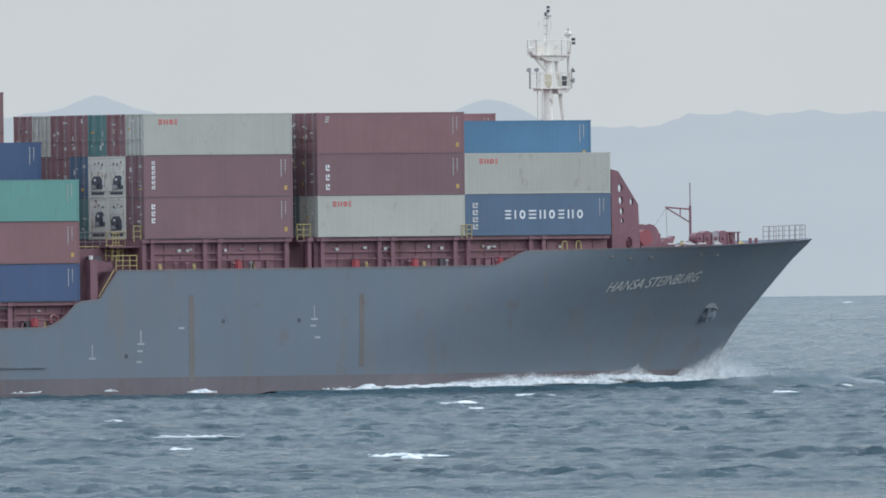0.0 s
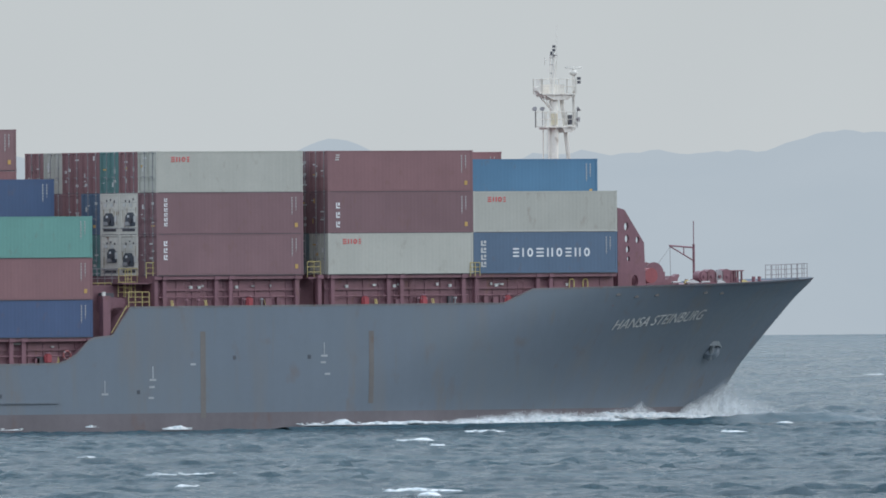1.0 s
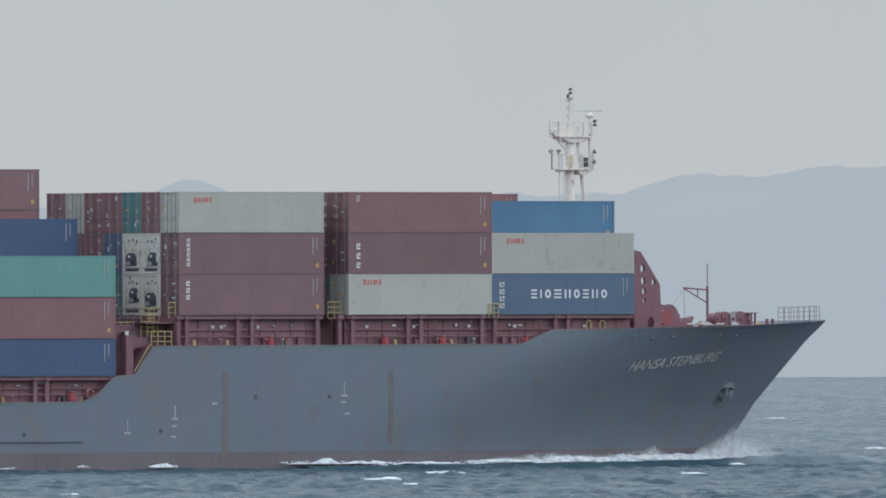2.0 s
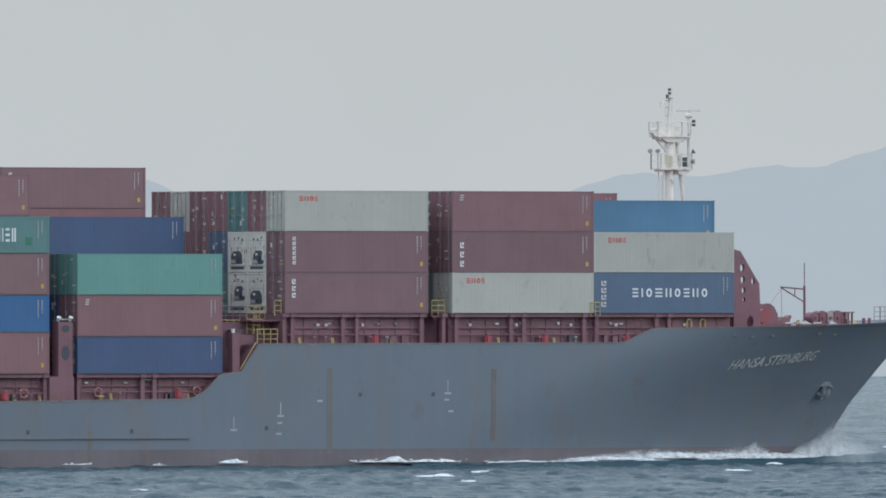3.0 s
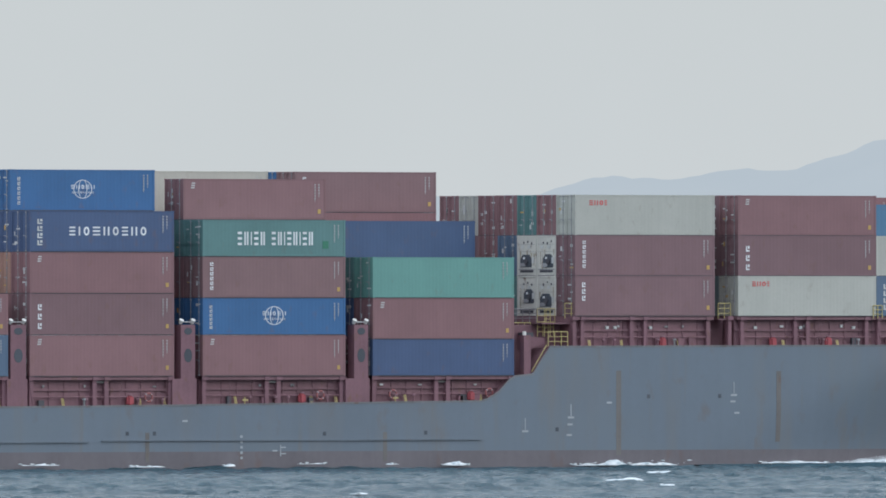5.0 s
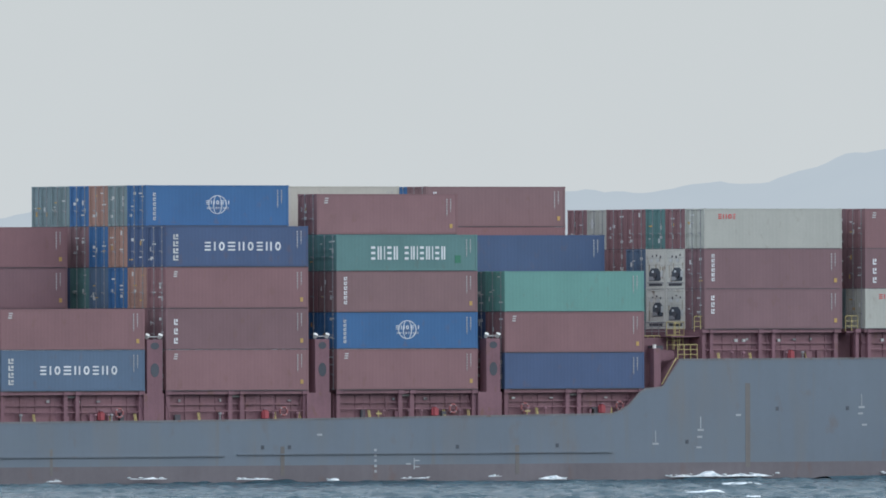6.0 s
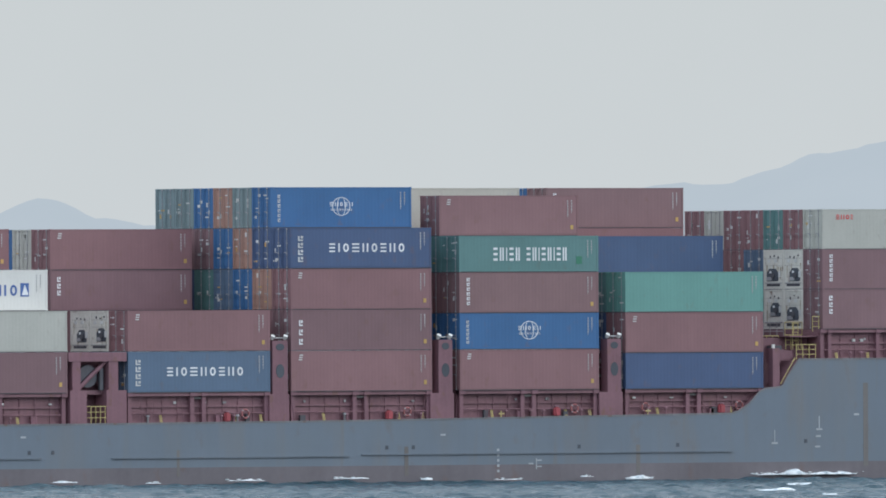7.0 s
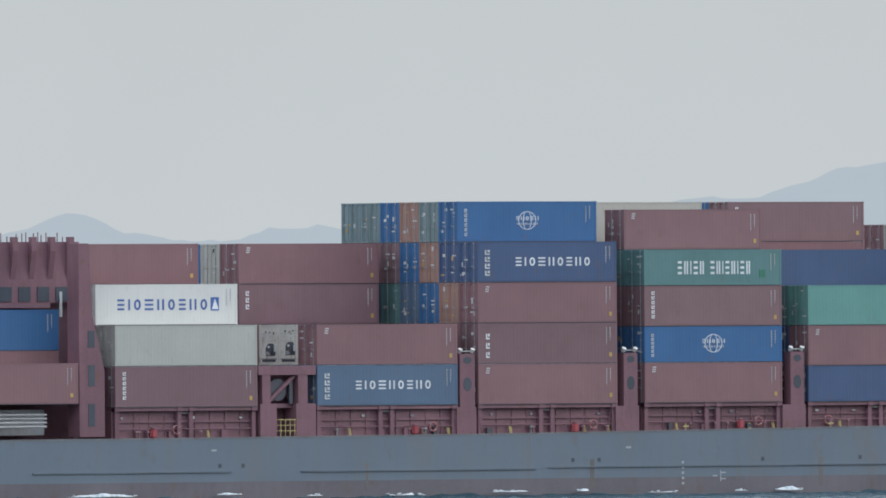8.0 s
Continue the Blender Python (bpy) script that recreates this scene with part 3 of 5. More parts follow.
mooring_winch()
for x, y, w, mat in ((12.3, 8.7, 0.45, CODE), (14.6, 8.6, 0.35, CODE), (11.9, 8.9, 0.3, YELLOW), (16.9, 9.0, 0.25, YELLOW)):
    bm = nb()
    for k in range(3):
        rod(bm, (x - w * (1 - 0.2 * k), y + 0.05 * k, 9.9 + 0.07 * k), (x + w * (1 - 0.3 * k), y + 0.05 * k, 9.92 + 0.07 * k), 0.06, 8)
    part("rope_coil", bm, mat, ship, "pale mooring rope coiled on deck")
for x in (12.2, 13.6, 16.0, 18.0):
    for dx in (0, 0.5):
        bm = nb()
        rod(bm, (x + dx, 9.5, deck_z(x) - 0.15), (x + dx, 9.5, deck_z(x) + 0.32), 0.13, 10)
        part("bollard", bm, DECK_RED, ship, "red mooring bollard")


def foremast():
    x = 15.35
    bm = nb()
    rod(bm, (x, MID, 9.7), (x, MID, 12.7), 0.09)
    rod(bm, (x, MID, 12.6), (x, MID, 14.35), 0.035)
    ob = part("foremast", bm, DECK_RED, ship, "thin red foremast post")
    bm = nb()
    rod(bm, (x, MID, 12.45), (13.25, MID, 12.6), 0.06)
    rod(bm, (x, MID, 11.5), (13.3, MID, 12.55), 0.05)
    rod(bm, (14.5, MID, 11.95), (14.5, MID, 12.5), 0.04)
    part("derrick_arm", bm, DECK_RED, ob, "red bracket arm with diagonal brace")
    bm = nb()
    rod(bm, (13.3, MID, 12.5), (13.35, MID, 10.3), 0.02, 6)
    rod(bm, (13.3, MID, 12.5), (11.6, MID, 10.5), 0.015, 6)
    part("derrick_wire", bm, ROD, ob, "thin steel wire")


foremast()


def rail(name, pts, h, mat, label, parent, posts_every=1.0, bars=3, r=0.035):
    """A guard rail along a line of points at deck level: posts and bars, each a part."""
    top = part(name, rod(nb(), Vector(pts[0]) + Vector((0, 0, h)), Vector(pts[-1]) + Vector((0, 0, h)), r, 6), mat, parent, label)
    for a, b in zip(pts, pts[1:]):
        a, b = Vector(a), Vector(b)
        n = max(1, round((b - a).length / posts_every))
        for i in range(n + 1):
            p = a.lerp(b, i / n)
            part("rail_post", rod(nb(), p, p + Vector((0, 0, h)), r, 6), mat, top)
        for k in range(1, bars):
            z = Vector((0, 0, h * k / bars))
            part("rail_bar", rod(nb(), a + z, b + z, r * 0.8, 6), mat, top)
    return top


rail("bow_rail", [(21.7, MID - 0.5, 10.1), (25.05, MID - 0.2, 10.2)], 1.05, MIDGREY, "grey tubular bow rail", ship, 0.5, 3, 0.024)
rail("bow_rail", [(21.9, MID + 0.5, 10.1), (25.05, MID + 0.2, 10.2)], 1.05, MIDGREY, "grey tubular bow rail", ship, 0.5, 3, 0.024)


bm = nb()
plate(bm, [(9.9, 9.7), (10.1, 10.15), (10.45, 10.22), (10.6, 10.42), (10.95, 10.36), (11.3, 10.55), (11.42, 10.45), (11.25, 10.15), (11.4, 9.7)], 9.2, 9.8)
part("chain_stopper", bm, DECK_DARK, ship, "dark chain stopper on the forecastle")
bm = nb()
bmesh.ops.create_uvsphere(bm, u_segments=18, v_segments=10, radius=1.0, matrix=Matrix.Translation((8.1, 10.0, 10.25)) @ Matrix.Diagonal((0.95, 0.9, 1.0, 1)))
part("windlass_cover", bm, DECK_DARK, ship, "dark domed cover over the windlass")
for x in (10.4, 11.6, 12.9):
    part("deck_hose", rod(nb(), (x, 8.6, 9.95), (x + 0.9, 8.9, 9.98), 0.07, 8), CODE, ship, "pale coiled hose on deck")


for x in (-3.7, -2.5):
    bm = nb()
    y = side_y(x, 9.6) + 0.5
    for k in range(7):
        a, b = math.pi * k / 7, math.pi * (k + 1) / 7
        rod(bm, (x - 0.2 * math.cos(a), y, 10.05 + 0.2 * math.sin(a)), (x - 0.2 * math.cos(b), y, 10.05 + 0.2 * math.sin(b)), 0.05, 6)
    rod(bm, (x - 0.2, y, 9.5), (x - 0.2, y, 10.06), 0.05, 6)
    rod(bm, (x + 0.2, y, 9.5), (x + 0.2, y, 10.06), 0.05, 6)
    part("gooseneck_vent", bm, YELLOW, ship, "yellowish gooseneck air vent")


# signal mast behind the first stack
def signal_mast():
    cx = 3.5

    def bit(name, a, b, r, label="", mat=MAST_WHITE, r2=None, sides=10):
        return part(name, rod(nb(), a, b, r, sides, r2), mat, ship, label)

    bit("mast_column", (cx - 0.1, MID, 9.6), (cx - 0.1, MID, 23.2), 0.36, "stout white tubular mast with rust streaks", r2=0.32, sides=14)
    bit("mast_leg", (cx + 2.4, MID, 9.6), (cx + 0.57, MID, 23.3), 0.15, "white raking mast leg")
    for dx, dy in ((-0.78, -0.35), (-0.95, 0.1)):
        bit("mast_pipe", (cx + dx, MID + dy, 9.6), (cx + dx, MID + dy, 21.1), 0.05, sides=6)
    for k in range(40):
        part("ladder_rung", box(nb(), cx - 0.92, cx - 0.80, MID - 0.30, MID - 0.27, 17.2 + k * 0.1, 17.22 + k * 0.1), MIDGREY, ship)
    for z, x0, x1 in ((21.15, cx - 1.23, cx + 1.40), (23.5, cx - 1.44, cx + 1.43)):
        bm = nb()
        box(bm, x0, x1, MID - 0.6, MID + 0.6, z - 0.05, z + 0.05)
        for k in range(4):
            a = x0 + 0.25 + k * (x1 - x0 - 0.5) / 3
            box(bm, a - 0.03, a + 0.03, MID - 0.55, MID + 0.55, z - 0.20, z - 0.05)
        part("mast_platform", bm, MAST_WHITE, ship, "white mast platform with stiffeners")
        for y in (MID - 0.58, MID + 0.58):
            rail("platform_rail", [(x0, y, z), (x1, y, z)], 1.08, MAST_WHITE, "white platform guard rail", ship, 0.8, 2, 0.022)
        for x in (x0, x1):
            rail("platform_rail", [(x, MID - 0.58, z), (x, MID + 0.58, z)], 1.08, MAST_WHITE, "white platform guard rail", ship, 0.9, 2, 0.022)
    part("weather_cloth", box(nb(), cx - 0.9, cx + 1.2, MID + 0.55, MID + 0.57, 23.56, 24.2), MAST_WHITE, ship, "off-white weather cloth on the platform rail")
    part("platform_bracket", plate(nb(), [(cx - 1.2, 23.44), (cx + 1.4, 23.44), (cx + 0.75, 23.08), (cx - 0.45, 23.08)], MID - 0.5, MID + 0.5), MAST_WHITE, ship, "white tapered bracket under the platform")
    part("platform_wedge", plate(nb(), [(cx + 0.3, 21.08), (cx + 1.5, 21.08), (cx + 1.2, 20.78), (cx + 0.5, 20.74)], MID - 0.5, MID + 0.5), MAST_WHITE, ship, "white gusset under the lower platform")
    bit("mast_brace", (cx - 1.3, MID, 23.35), (cx - 0.3, MID, 22.35), 0.06, sides=8)
    bit("mast_brace", (cx - 1.25, MID - 0.5, 23.3), (cx - 0.5, MID - 0.5, 22.3), 0.04, sides=6)
    bit("mast_post", (cx + 1.62, MID, 21.15), (cx + 1.62, MID, 24.85), 0.10)
    bit("topmast", (cx - 0.18, MID, 23.5), (cx - 0.06, MID, 25.6), 0.17, r2=0.15)
    bit("topmast", (cx - 0.06, MID, 25.6), (cx - 0.05, MID, 26.55), 0.12, r2=0.08)
    bit("topmast", (cx - 0.40, MID, 23.5), (cx - 0.36, MID, 26.3), 0.05, sides=8)
    for z in (24.3, 25.0, 25.6, 26.1):
        bit("mast_step", (cx - 0.42, MID - 0.02, z), (cx + 0.05, MID - 0.02, z), 0.03, mat=MIDGREY, sides=6)
    part("lamp_tray", box(nb(), cx - 0.30, cx + 0.12, MID - 0.2, MID + 0.2, 26.25, 26.31), MIDGREY, ship)
    bit("signal_lantern", (cx - 0.26, MID, 26.31), (cx - 0.26, MID, 26.55), 0.09, "dark signal lantern", DARK_STEEL)
    bit("whip_aerial", (cx + 0.16, MID, 23.6), (cx + 0.20, MID, 28.4), 0.014, sides=6)
    bit("whip_aerial", (cx - 0.85, MID, 25.6), (cx - 0.85, MID, 26.1), 0.03, sides=6)
    bit("aerial_arm", (cx - 0.85, MID, 25.95), (cx - 0.35, MID, 26.0), 0.025, sides=6)
    for k in range(2):
        bit("signal_lantern", (cx - 0.04, MID, 26.56 + k * 0.26), (cx - 0.04, MID, 26.74 + k * 0.26), 0.12, "dark signal lantern", DARK_STEEL)
        bit("signal_lantern", (cx + 2.08, MID, 24.25 + k * 0.27), (cx + 2.08, MID, 24.45 + k * 0.27), 0.14, "dark signal lantern", DARK_STEEL)
    bit("lantern_arm", (cx + 1.62, MID, 24.3), (cx + 2.08, MID, 24.3), 0.04, sides=6)
    bm = nb()
    bmesh.ops.create_uvsphere(bm, u_segments=14, v_segments=8, radius=0.30, matrix=Matrix.Translation((cx + 1.62, MID, 25.02)) @ Matrix.Diagonal((1, 1, 0.75, 1)))
    rod(bm, (cx + 1.62, MID, 25.1), (cx + 1.62, MID, 25.32), 0.12, 10)
    part("radar_pedestal", bm, MAST_WHITE, ship, "white rounded radar gearbox")
    bm = nb()
    box(bm, -0.95, 0.95, -0.09, 0.09, 25.33, 25.46)
    bmesh.ops.bevel(bm, geom=bm.edges[:], offset=0.03, segments=2, affect='EDGES')
    scanner = part("radar_scanner", bm, WHITE, ship, "white bar-shaped radar scanner")
    scanner.location = (cx + 1.62, MID, 0)
    for x, y, tip in ((cx - 1.28, MID + 0.6, -0.2), (cx - 0.86, MID + 0.3, -0.12), (cx + 1.5, MID - 0.62, 0.24)):
        bm = nb()
        rod(bm, (x, y, 22.36), (x + tip * 0.6, y - 0.08, 22.46), 0.10, 12, 0.19)
        rod(bm, (x, y, 21.1), (x, y, 22.36), 0.03, 6)
        part("floodlight", bm, MIDGREY, ship, "grey deck floodlight on a thin post")
    bit("loudhailer", (cx + 1.42, MID - 0.65, 21.68), (cx + 1.55, MID - 0.82, 21.68), 0.08, "grey round horn", MIDGREY, 0.2, 12)
    part("equipment_box", box(nb(), cx + 0.85, cx + 1.12, MID - 0.56, MID - 0.35, 21.3, 22.0), DARK_STEEL, ship, "dark equipment locker")
    part("equipment_box", box(nb(), cx - 0.55, cx - 0.15, MID - 0.55, MID - 0.3, 21.3, 22.1), paint("cream_box", (0.60, 0.54, 0.40)), ship, "cream equipment locker")
    part("lamp_box", plate(nb(), [(cx - 1.75, 23.75), (cx - 1.75, 24.0), (cx - 1.5, 24.05), (cx - 1.5, 24.55), (cx - 1.28, 24.55), (cx - 1.28, 23.5), (cx - 1.55, 23.5)], MID - 0.4, MID + 0.1), MAST_WHITE, ship, "white lamp housing")
    return scanner


SCANNER = signal_mast()


# ---------------- hatch coamings, stools and lashing towers ----------------
def coaming(x0, x1, zd, zc, gap_ends=()):
    """Hatch side under the stacks: a wall set in from the edge, a beam under the boxes, uprights in pairs."""
    bm = nb()
    box(bm, x0, x1, 0.55, 24, zd - 0.2, zc - 0.29)
    box(bm, x0, x1, 0.12, 24, zc - 0.28, zc - 0.024)
    box(bm, x0, x1, 0.42, 0.55, zd + (zc - zd) * 0.50, zd + (zc - zd) * 0.56)
    for k in range(int((x1 - x0) / 1.3)):
        a = x0 + 0.6 + k * 1.3
        box(bm, a, a + 0.06, 0.49, 0.55, zd - 0.2, zc - 0.3)
    part("hatch_coaming", bm, DECK_DARK, ship, "dark red hatch coaming with stiffeners")


def upright(x, zd, zc, w=0.5, mat=DECK_RED):
    bm = nb()
    box(bm, x - w * 0.4, x + w * 0.4, 0.20, 0.545, zd - 0.2, zc - 0.3)
    box(bm, x - w / 2 - 0.05, x + w / 2 + 0.05, 0.06, 0.54, zc - 0.30, zc - 0.02)
    part("container_stool", bm, mat, ship, "red steel post carrying the boxes")


def lifebuoy(x, y, z):
    t = tagged(new("lifebuoy"), "faded red lifebuoy hung on the hatch side", "lifebuoy", "lifebuoys along the deck")
    bm = nb()
    R, r, n, m = 0.30, 0.07, 16, 8
    v = [[bm.verts.new(((R + r * math.cos(b)) * math.cos(a), r * math.sin(b), (R + r * math.cos(b)) * math.sin(a)))
          for b in (2 * math.pi * j / m for j in range(m))] for a in (2 * math.pi * i / n for i in range(n))]
    for i in range(n):
        for j in range(m):
            bm.faces.new((v[i][j], v[(i + 1) % n][j], v[(i + 1) % n][(j + 1) % m], v[i][(j + 1) % m]))
    bmesh.ops.recalc_face_normals(bm, faces=bm.faces[:])
    part("ring", bm, paint("lifebuoy_red", (0.30, 0.11, 0.11)), t)
    for a in (45, 135, 225, 315):
        bm = nb()
        c = Vector((R * math.cos(radians(a)), 0, R * math.sin(radians(a))))
        bmesh.ops.create_icosphere(bm, subdivisions=1, radius=0.085, matrix=Matrix.Translation(c))
        part("band", bm, HULL_MARK, t)
    return aboard(t, x, y, z)


def fire_box(x, y, z, h=0.75):
    bm = nb()
    box(bm, -0.28, 0.28, -0.2, 0.2, 0, h)
    bmesh.ops.bevel(bm, geom=bm.edges[:], offset=0.13, segments=3, affect='EDGES')
    t = tagged(new("fire_hose_box"), "bright red hose box standing at the deck edge", "fire box", "red boxes along the deck")
    part("box_body", bm, BRIGHT_RED, t)
    part("box_lid", rod(nb(), (0, 0, h - 0.02), (0, 0, h + 0.06), 0.2, 12, 0.14), DECK_RED, t)
    return aboard(t, x, y, z)


def lashing_rack(x, y, z):
    """A bundle of yellow lashing gear leaning on the hatch."""
    t = tagged(new("turnbuckle_bundle"), "yellow lashing turnbuckles hung at the deck edge", "lashing gear", "lashing gear along the deck")
    for dx in (-0.09, 0.04, 0.15):
        part("turnbuckle", rod(nb(), (dx * 0.7, 0, 0), (dx * 0.7 - 0.05, 0.08, 0.55), 0.03, 6), YELLOW, t)
    return aboard(t, x, y, z)


DECK_F, STACK_F = 8.5, 10.69
DECK_A, STACK_A = 4.55, 6.43
FWD_BAYS = ((-12.19, 0.0), (-24.40, -12.21), (-38.66, -26.47))
AFT_BAYS = ((-56.18, -43.99), (-70.73, -58.54), (-85.36, -73.17), (-99.38, -87.19), (-116.75, -104.56))
for x0, x1 in FWD_BAYS:
    coaming(x0, x1, 8.5, STACK_F)
for x0, x1 in AFT_BAYS:
    coaming(x0, x1, deck_z((x0 + x1) / 2) + 0.02, STACK_A)
for x in (-38.6, -37.9, -33.6, -32.4, -26.9, -25.0, -23.9, -19.2, -18.1, -12.9, -11.8, -6.6, -5.5):
    upright(x, 8.4, STACK_F, 0.36)
for x0, x1 in AFT_BAYS:
    for x in (x0 + 0.25, x0 + 5.6, x0 + 6.6, x1 - 0.2):
        upright(x, deck_z(x), STACK_A, 0.4)
    part("ladder_panel", box(nb(), x0 + 5.75, x0 + 6.45, 0.3, 0.4, STACK_A - 0.5, STACK_A - 0.35), RUST, ship)
for x in (-30.9, -21.2, -16.3, -9.2):
    fire_box(x, 0.22, 8.38, 0.8)
for x0, x1 in AFT_BAYS[:4]:
    d = deck_z((x0 + x1) / 2)
    fire_box(x1 - 3.6, 0.22, d)
    lifebuoy(x1 - 2.0, 0.24, d + 0.6)
    lashing_rack(x1 - 2.7, 0.3, d)
    lashing_rack(x0 + 3.0, 0.3, d)
    lashing_rack(x0 + 11.6, 0.3, d)
lifebuoy(-58.5 + 4.2, 0.24, DECK_A + 0.55)
lifebuoy(-111.4, 0.24, deck_z(-111) + 0.6)


def hydrant(x, y, z):
    """A yellow valve stem with its cross handle."""
    t = tagged(new("deck_hydrant"), "small yellow hydrant with a cross handle at the deck edge", "hydrant", "hydrants along the deck")
    part("valve_stem", rod(nb(), (0, 0, 0), (0, 0, 0.50), 0.05, 8), YELLOW, t)
    part("cross_handle", box(nb(), -0.24, 0.24, -0.075, -0.055, 0.24, 0.34), YELLOW, t)
    return aboard(t, x, y, z)


for x in (-54.1, -67.0):
    hydrant(x, 0.24, deck_z(x))
fire_box(-113.4, 0.22, deck_z(-113.4))
for x in (-37.2, -34.4, -29.4, -20.2, -15.4, -8.0, -108.6, -114.6):
    lashing_rack(x, 0.3, 8.4 if x > -40 else deck_z(x))
for x in (-35.6, -34.9, -31.8, -22.6, -18.6, -13.9, -10.0, -4.0):
    part("deck_lamp", box(nb(), x - 0.12, x + 0.12, 0.40, 0.52, 9.75, 9.95), MARK_GREY, ship, "small white deck lamp")


def coaming_fittings(x0, x1, zd, zc, seed):
    """Service pipes with clips, vent heads, valve boxes, name plates and hanging lashing rods along one hatch side."""
    rng = random.Random(seed)
    hi = zc - zd
    for k, (q, r) in enumerate(((0.30, 0.05),)):
        part("service_pipe", rod(nb(), (x0 + 0.3, 0.30 + 0.05 * k, zd + hi * q), (x1 - 0.3, 0.30 + 0.05 * k, zd + hi * q), r, 6), DECK_RED if k else DECK_DARK, ship, "painted service pipe along the hatch")
    for _ in range(3):
        x = rng.uniform(x0 + 0.6, x1 - 0.6)
        part("name_plate", box(nb(), x, x + rng.uniform(0.12, 0.3), 0.42, 0.48, zd + hi * 0.62, zd + hi * 0.62 + rng.uniform(0.1, 0.2)), rng.choice((MARK_GREY, MIDGREY, CODE)), ship)
    for _ in range(4):
        x = rng.uniform(x0 + 0.8, x1 - 0.8)
        bm = nb()
        rod(bm, (x, 0.26, zd - 0.1), (x, 0.26, zd + 0.42), 0.07, 8)
        rod(bm, (x, 0.26, zd + 0.42), (x, 0.26, zd + 0.56), 0.16, 10, 0.10)
        part("vent_head", bm, rng.choice((DECK_RED, DECK_DARK, MIDGREY)), ship, "mushroom vent head at the deck edge")
    for _ in range(3):
        x = rng.uniform(x0 + 0.8, x1 - 1.2)
        part("valve_box", box(nb(), x, x + rng.uniform(0.3, 0.55), 0.30, 0.5, zd - 0.05, zd + rng.uniform(0.4, 0.7)), rng.choice((DECK_DARK, DARK_STEEL, DECK_RED)), ship)
    for _ in range(4):
        x = rng.uniform(x0 + 0.3, x1 - 0.5)
        lean = rng.uniform(-0.35, 0.35)
        part("lashing_rod", rod(nb(), (x, 0.18, zd + 0.05), (x + lean, 0.2, zc - 0.32), 0.018, 5), DECK_DARK, ship)


for k, (x0, x1) in enumerate(FWD_BAYS):
    coaming_fittings(x0, min(x1, -7.5), 8.5, STACK_F, 400 + k)
for k, (x0, x1) in enumerate(AFT_BAYS):
    coaming_fittings(x0, x1, deck_z((x0 + x1) / 2), STACK_A, 420 + k)


def lashing_tower(x0, x1, z1, base_w):
    """A red steel tower between two bays, with dark plates as oval openings and white lamps on its head."""
    w = x1 - x0
    bm = nb()
    box(bm, x0, x1, 0.05, 0.9, DECK_A - 0.5, z1)
    box(bm, x0 - base_w, x1 + 0.1, 0.02, 1.2, DECK_A - 0.5, STACK_A - 0.2)
    box(bm, x0, x1, 1.2, 24, STACK_A + 2.6, STACK_A + 2.8)
    tower = part("lashing_tower", bm, DECK_RED, ship, "red steel lashing tower between the stacks")
    # the face is not cut: dark discs carry the shade of the openings
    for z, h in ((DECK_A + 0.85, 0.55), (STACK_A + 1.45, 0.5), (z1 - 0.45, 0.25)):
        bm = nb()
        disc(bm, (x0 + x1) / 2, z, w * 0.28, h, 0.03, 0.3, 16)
        part("tower_opening", bm, BLACK, tower, "dark oval plate painted as a shaded opening")
    for x in (x0 + 0.1, x1 - 0.1):
        bm = nb()
        rod(bm, (x, 0.3, z1 + 0.10), (x, 0.12, z1 + 0.36), 0.13, 10, 0.17)
        part("tower_lamp", bm, WHITE, tower, "white lamp on the tower")
    part("lamp_bar", rod(nb(), (x0, 0.3, z1 + 0.2), (x1, 0.3, z1 + 0.2), 0.04, 6), MARK_GREY, tower)


lashing_tower(-57.75, -56.55, 10.05, 0.75)
lashing_tower(-72.55, -71.35, 10.05, 0.75)
lashing_tower(-86.95, -85.65, 10.05, 0.3)


def portal_frame():
    """The wider red portal with a brace and a yellow ladder cage below it."""
    bm = nb()
    box(bm, -104.1, -103.4, 0.05, 1.4, 6.6, 8.65)
    box(bm, -101.0, -100.2, 0.05, 1.4, 6.6, 8.65)
    box(bm, -104.45, -99.5, 0.01, 1.45, 8.65, 9.30)
    box(bm, -104.3, -102.9, 0.03, 1.5, DECK_A - 0.5, 6.6)
    box(bm, -101.2, -99.5, 0.03, 1.5, DECK_A - 0.5, 6.6)
    box(bm, -104.1, -100.2, 1.8, 2.0, DECK_A - 0.5, 9.2)
    p = part("portal_frame", bm, DECK_RED, ship, "red steel portal between two bays")
    part("portal_brace", rod(nb(), (-103.4, 0.4, 6.7), (-101.0, 0.4, 8.7), 0.17, 8), DECK_RED, p)
    part("portal_brace", rod(nb(), (-103.4, 1.2, 8.4), (-101.0, 1.2, 6.9), 0.10, 8), DECK_DARK, p)
    part("portal_beam", box(nb(), -103.4, -101.0, 0.6, 1.3, 6.3, 6.6), DECK_DARK, p)
    part("cable_reel", rod(nb(), (-102.5, 0.5, 7.6), (-102.5, 1.2, 7.6), 0.8, 18), DARK_STEEL, p, "dark cable reel")
    part("junction_panel", box(nb(), -101.6, -101.3, 0.3, 0.5, 6.6, 8.2), DARK_STEEL, p, "dark grey junction panel")
    rail("ladder_cage", [(-102.9, 0.1, 4.25), (-100.9, 0.1, 4.25)], 1.2, YELLOW, "yellow ladder cage rail", ship, 0.4, 3, 0.03)


portal_frame()


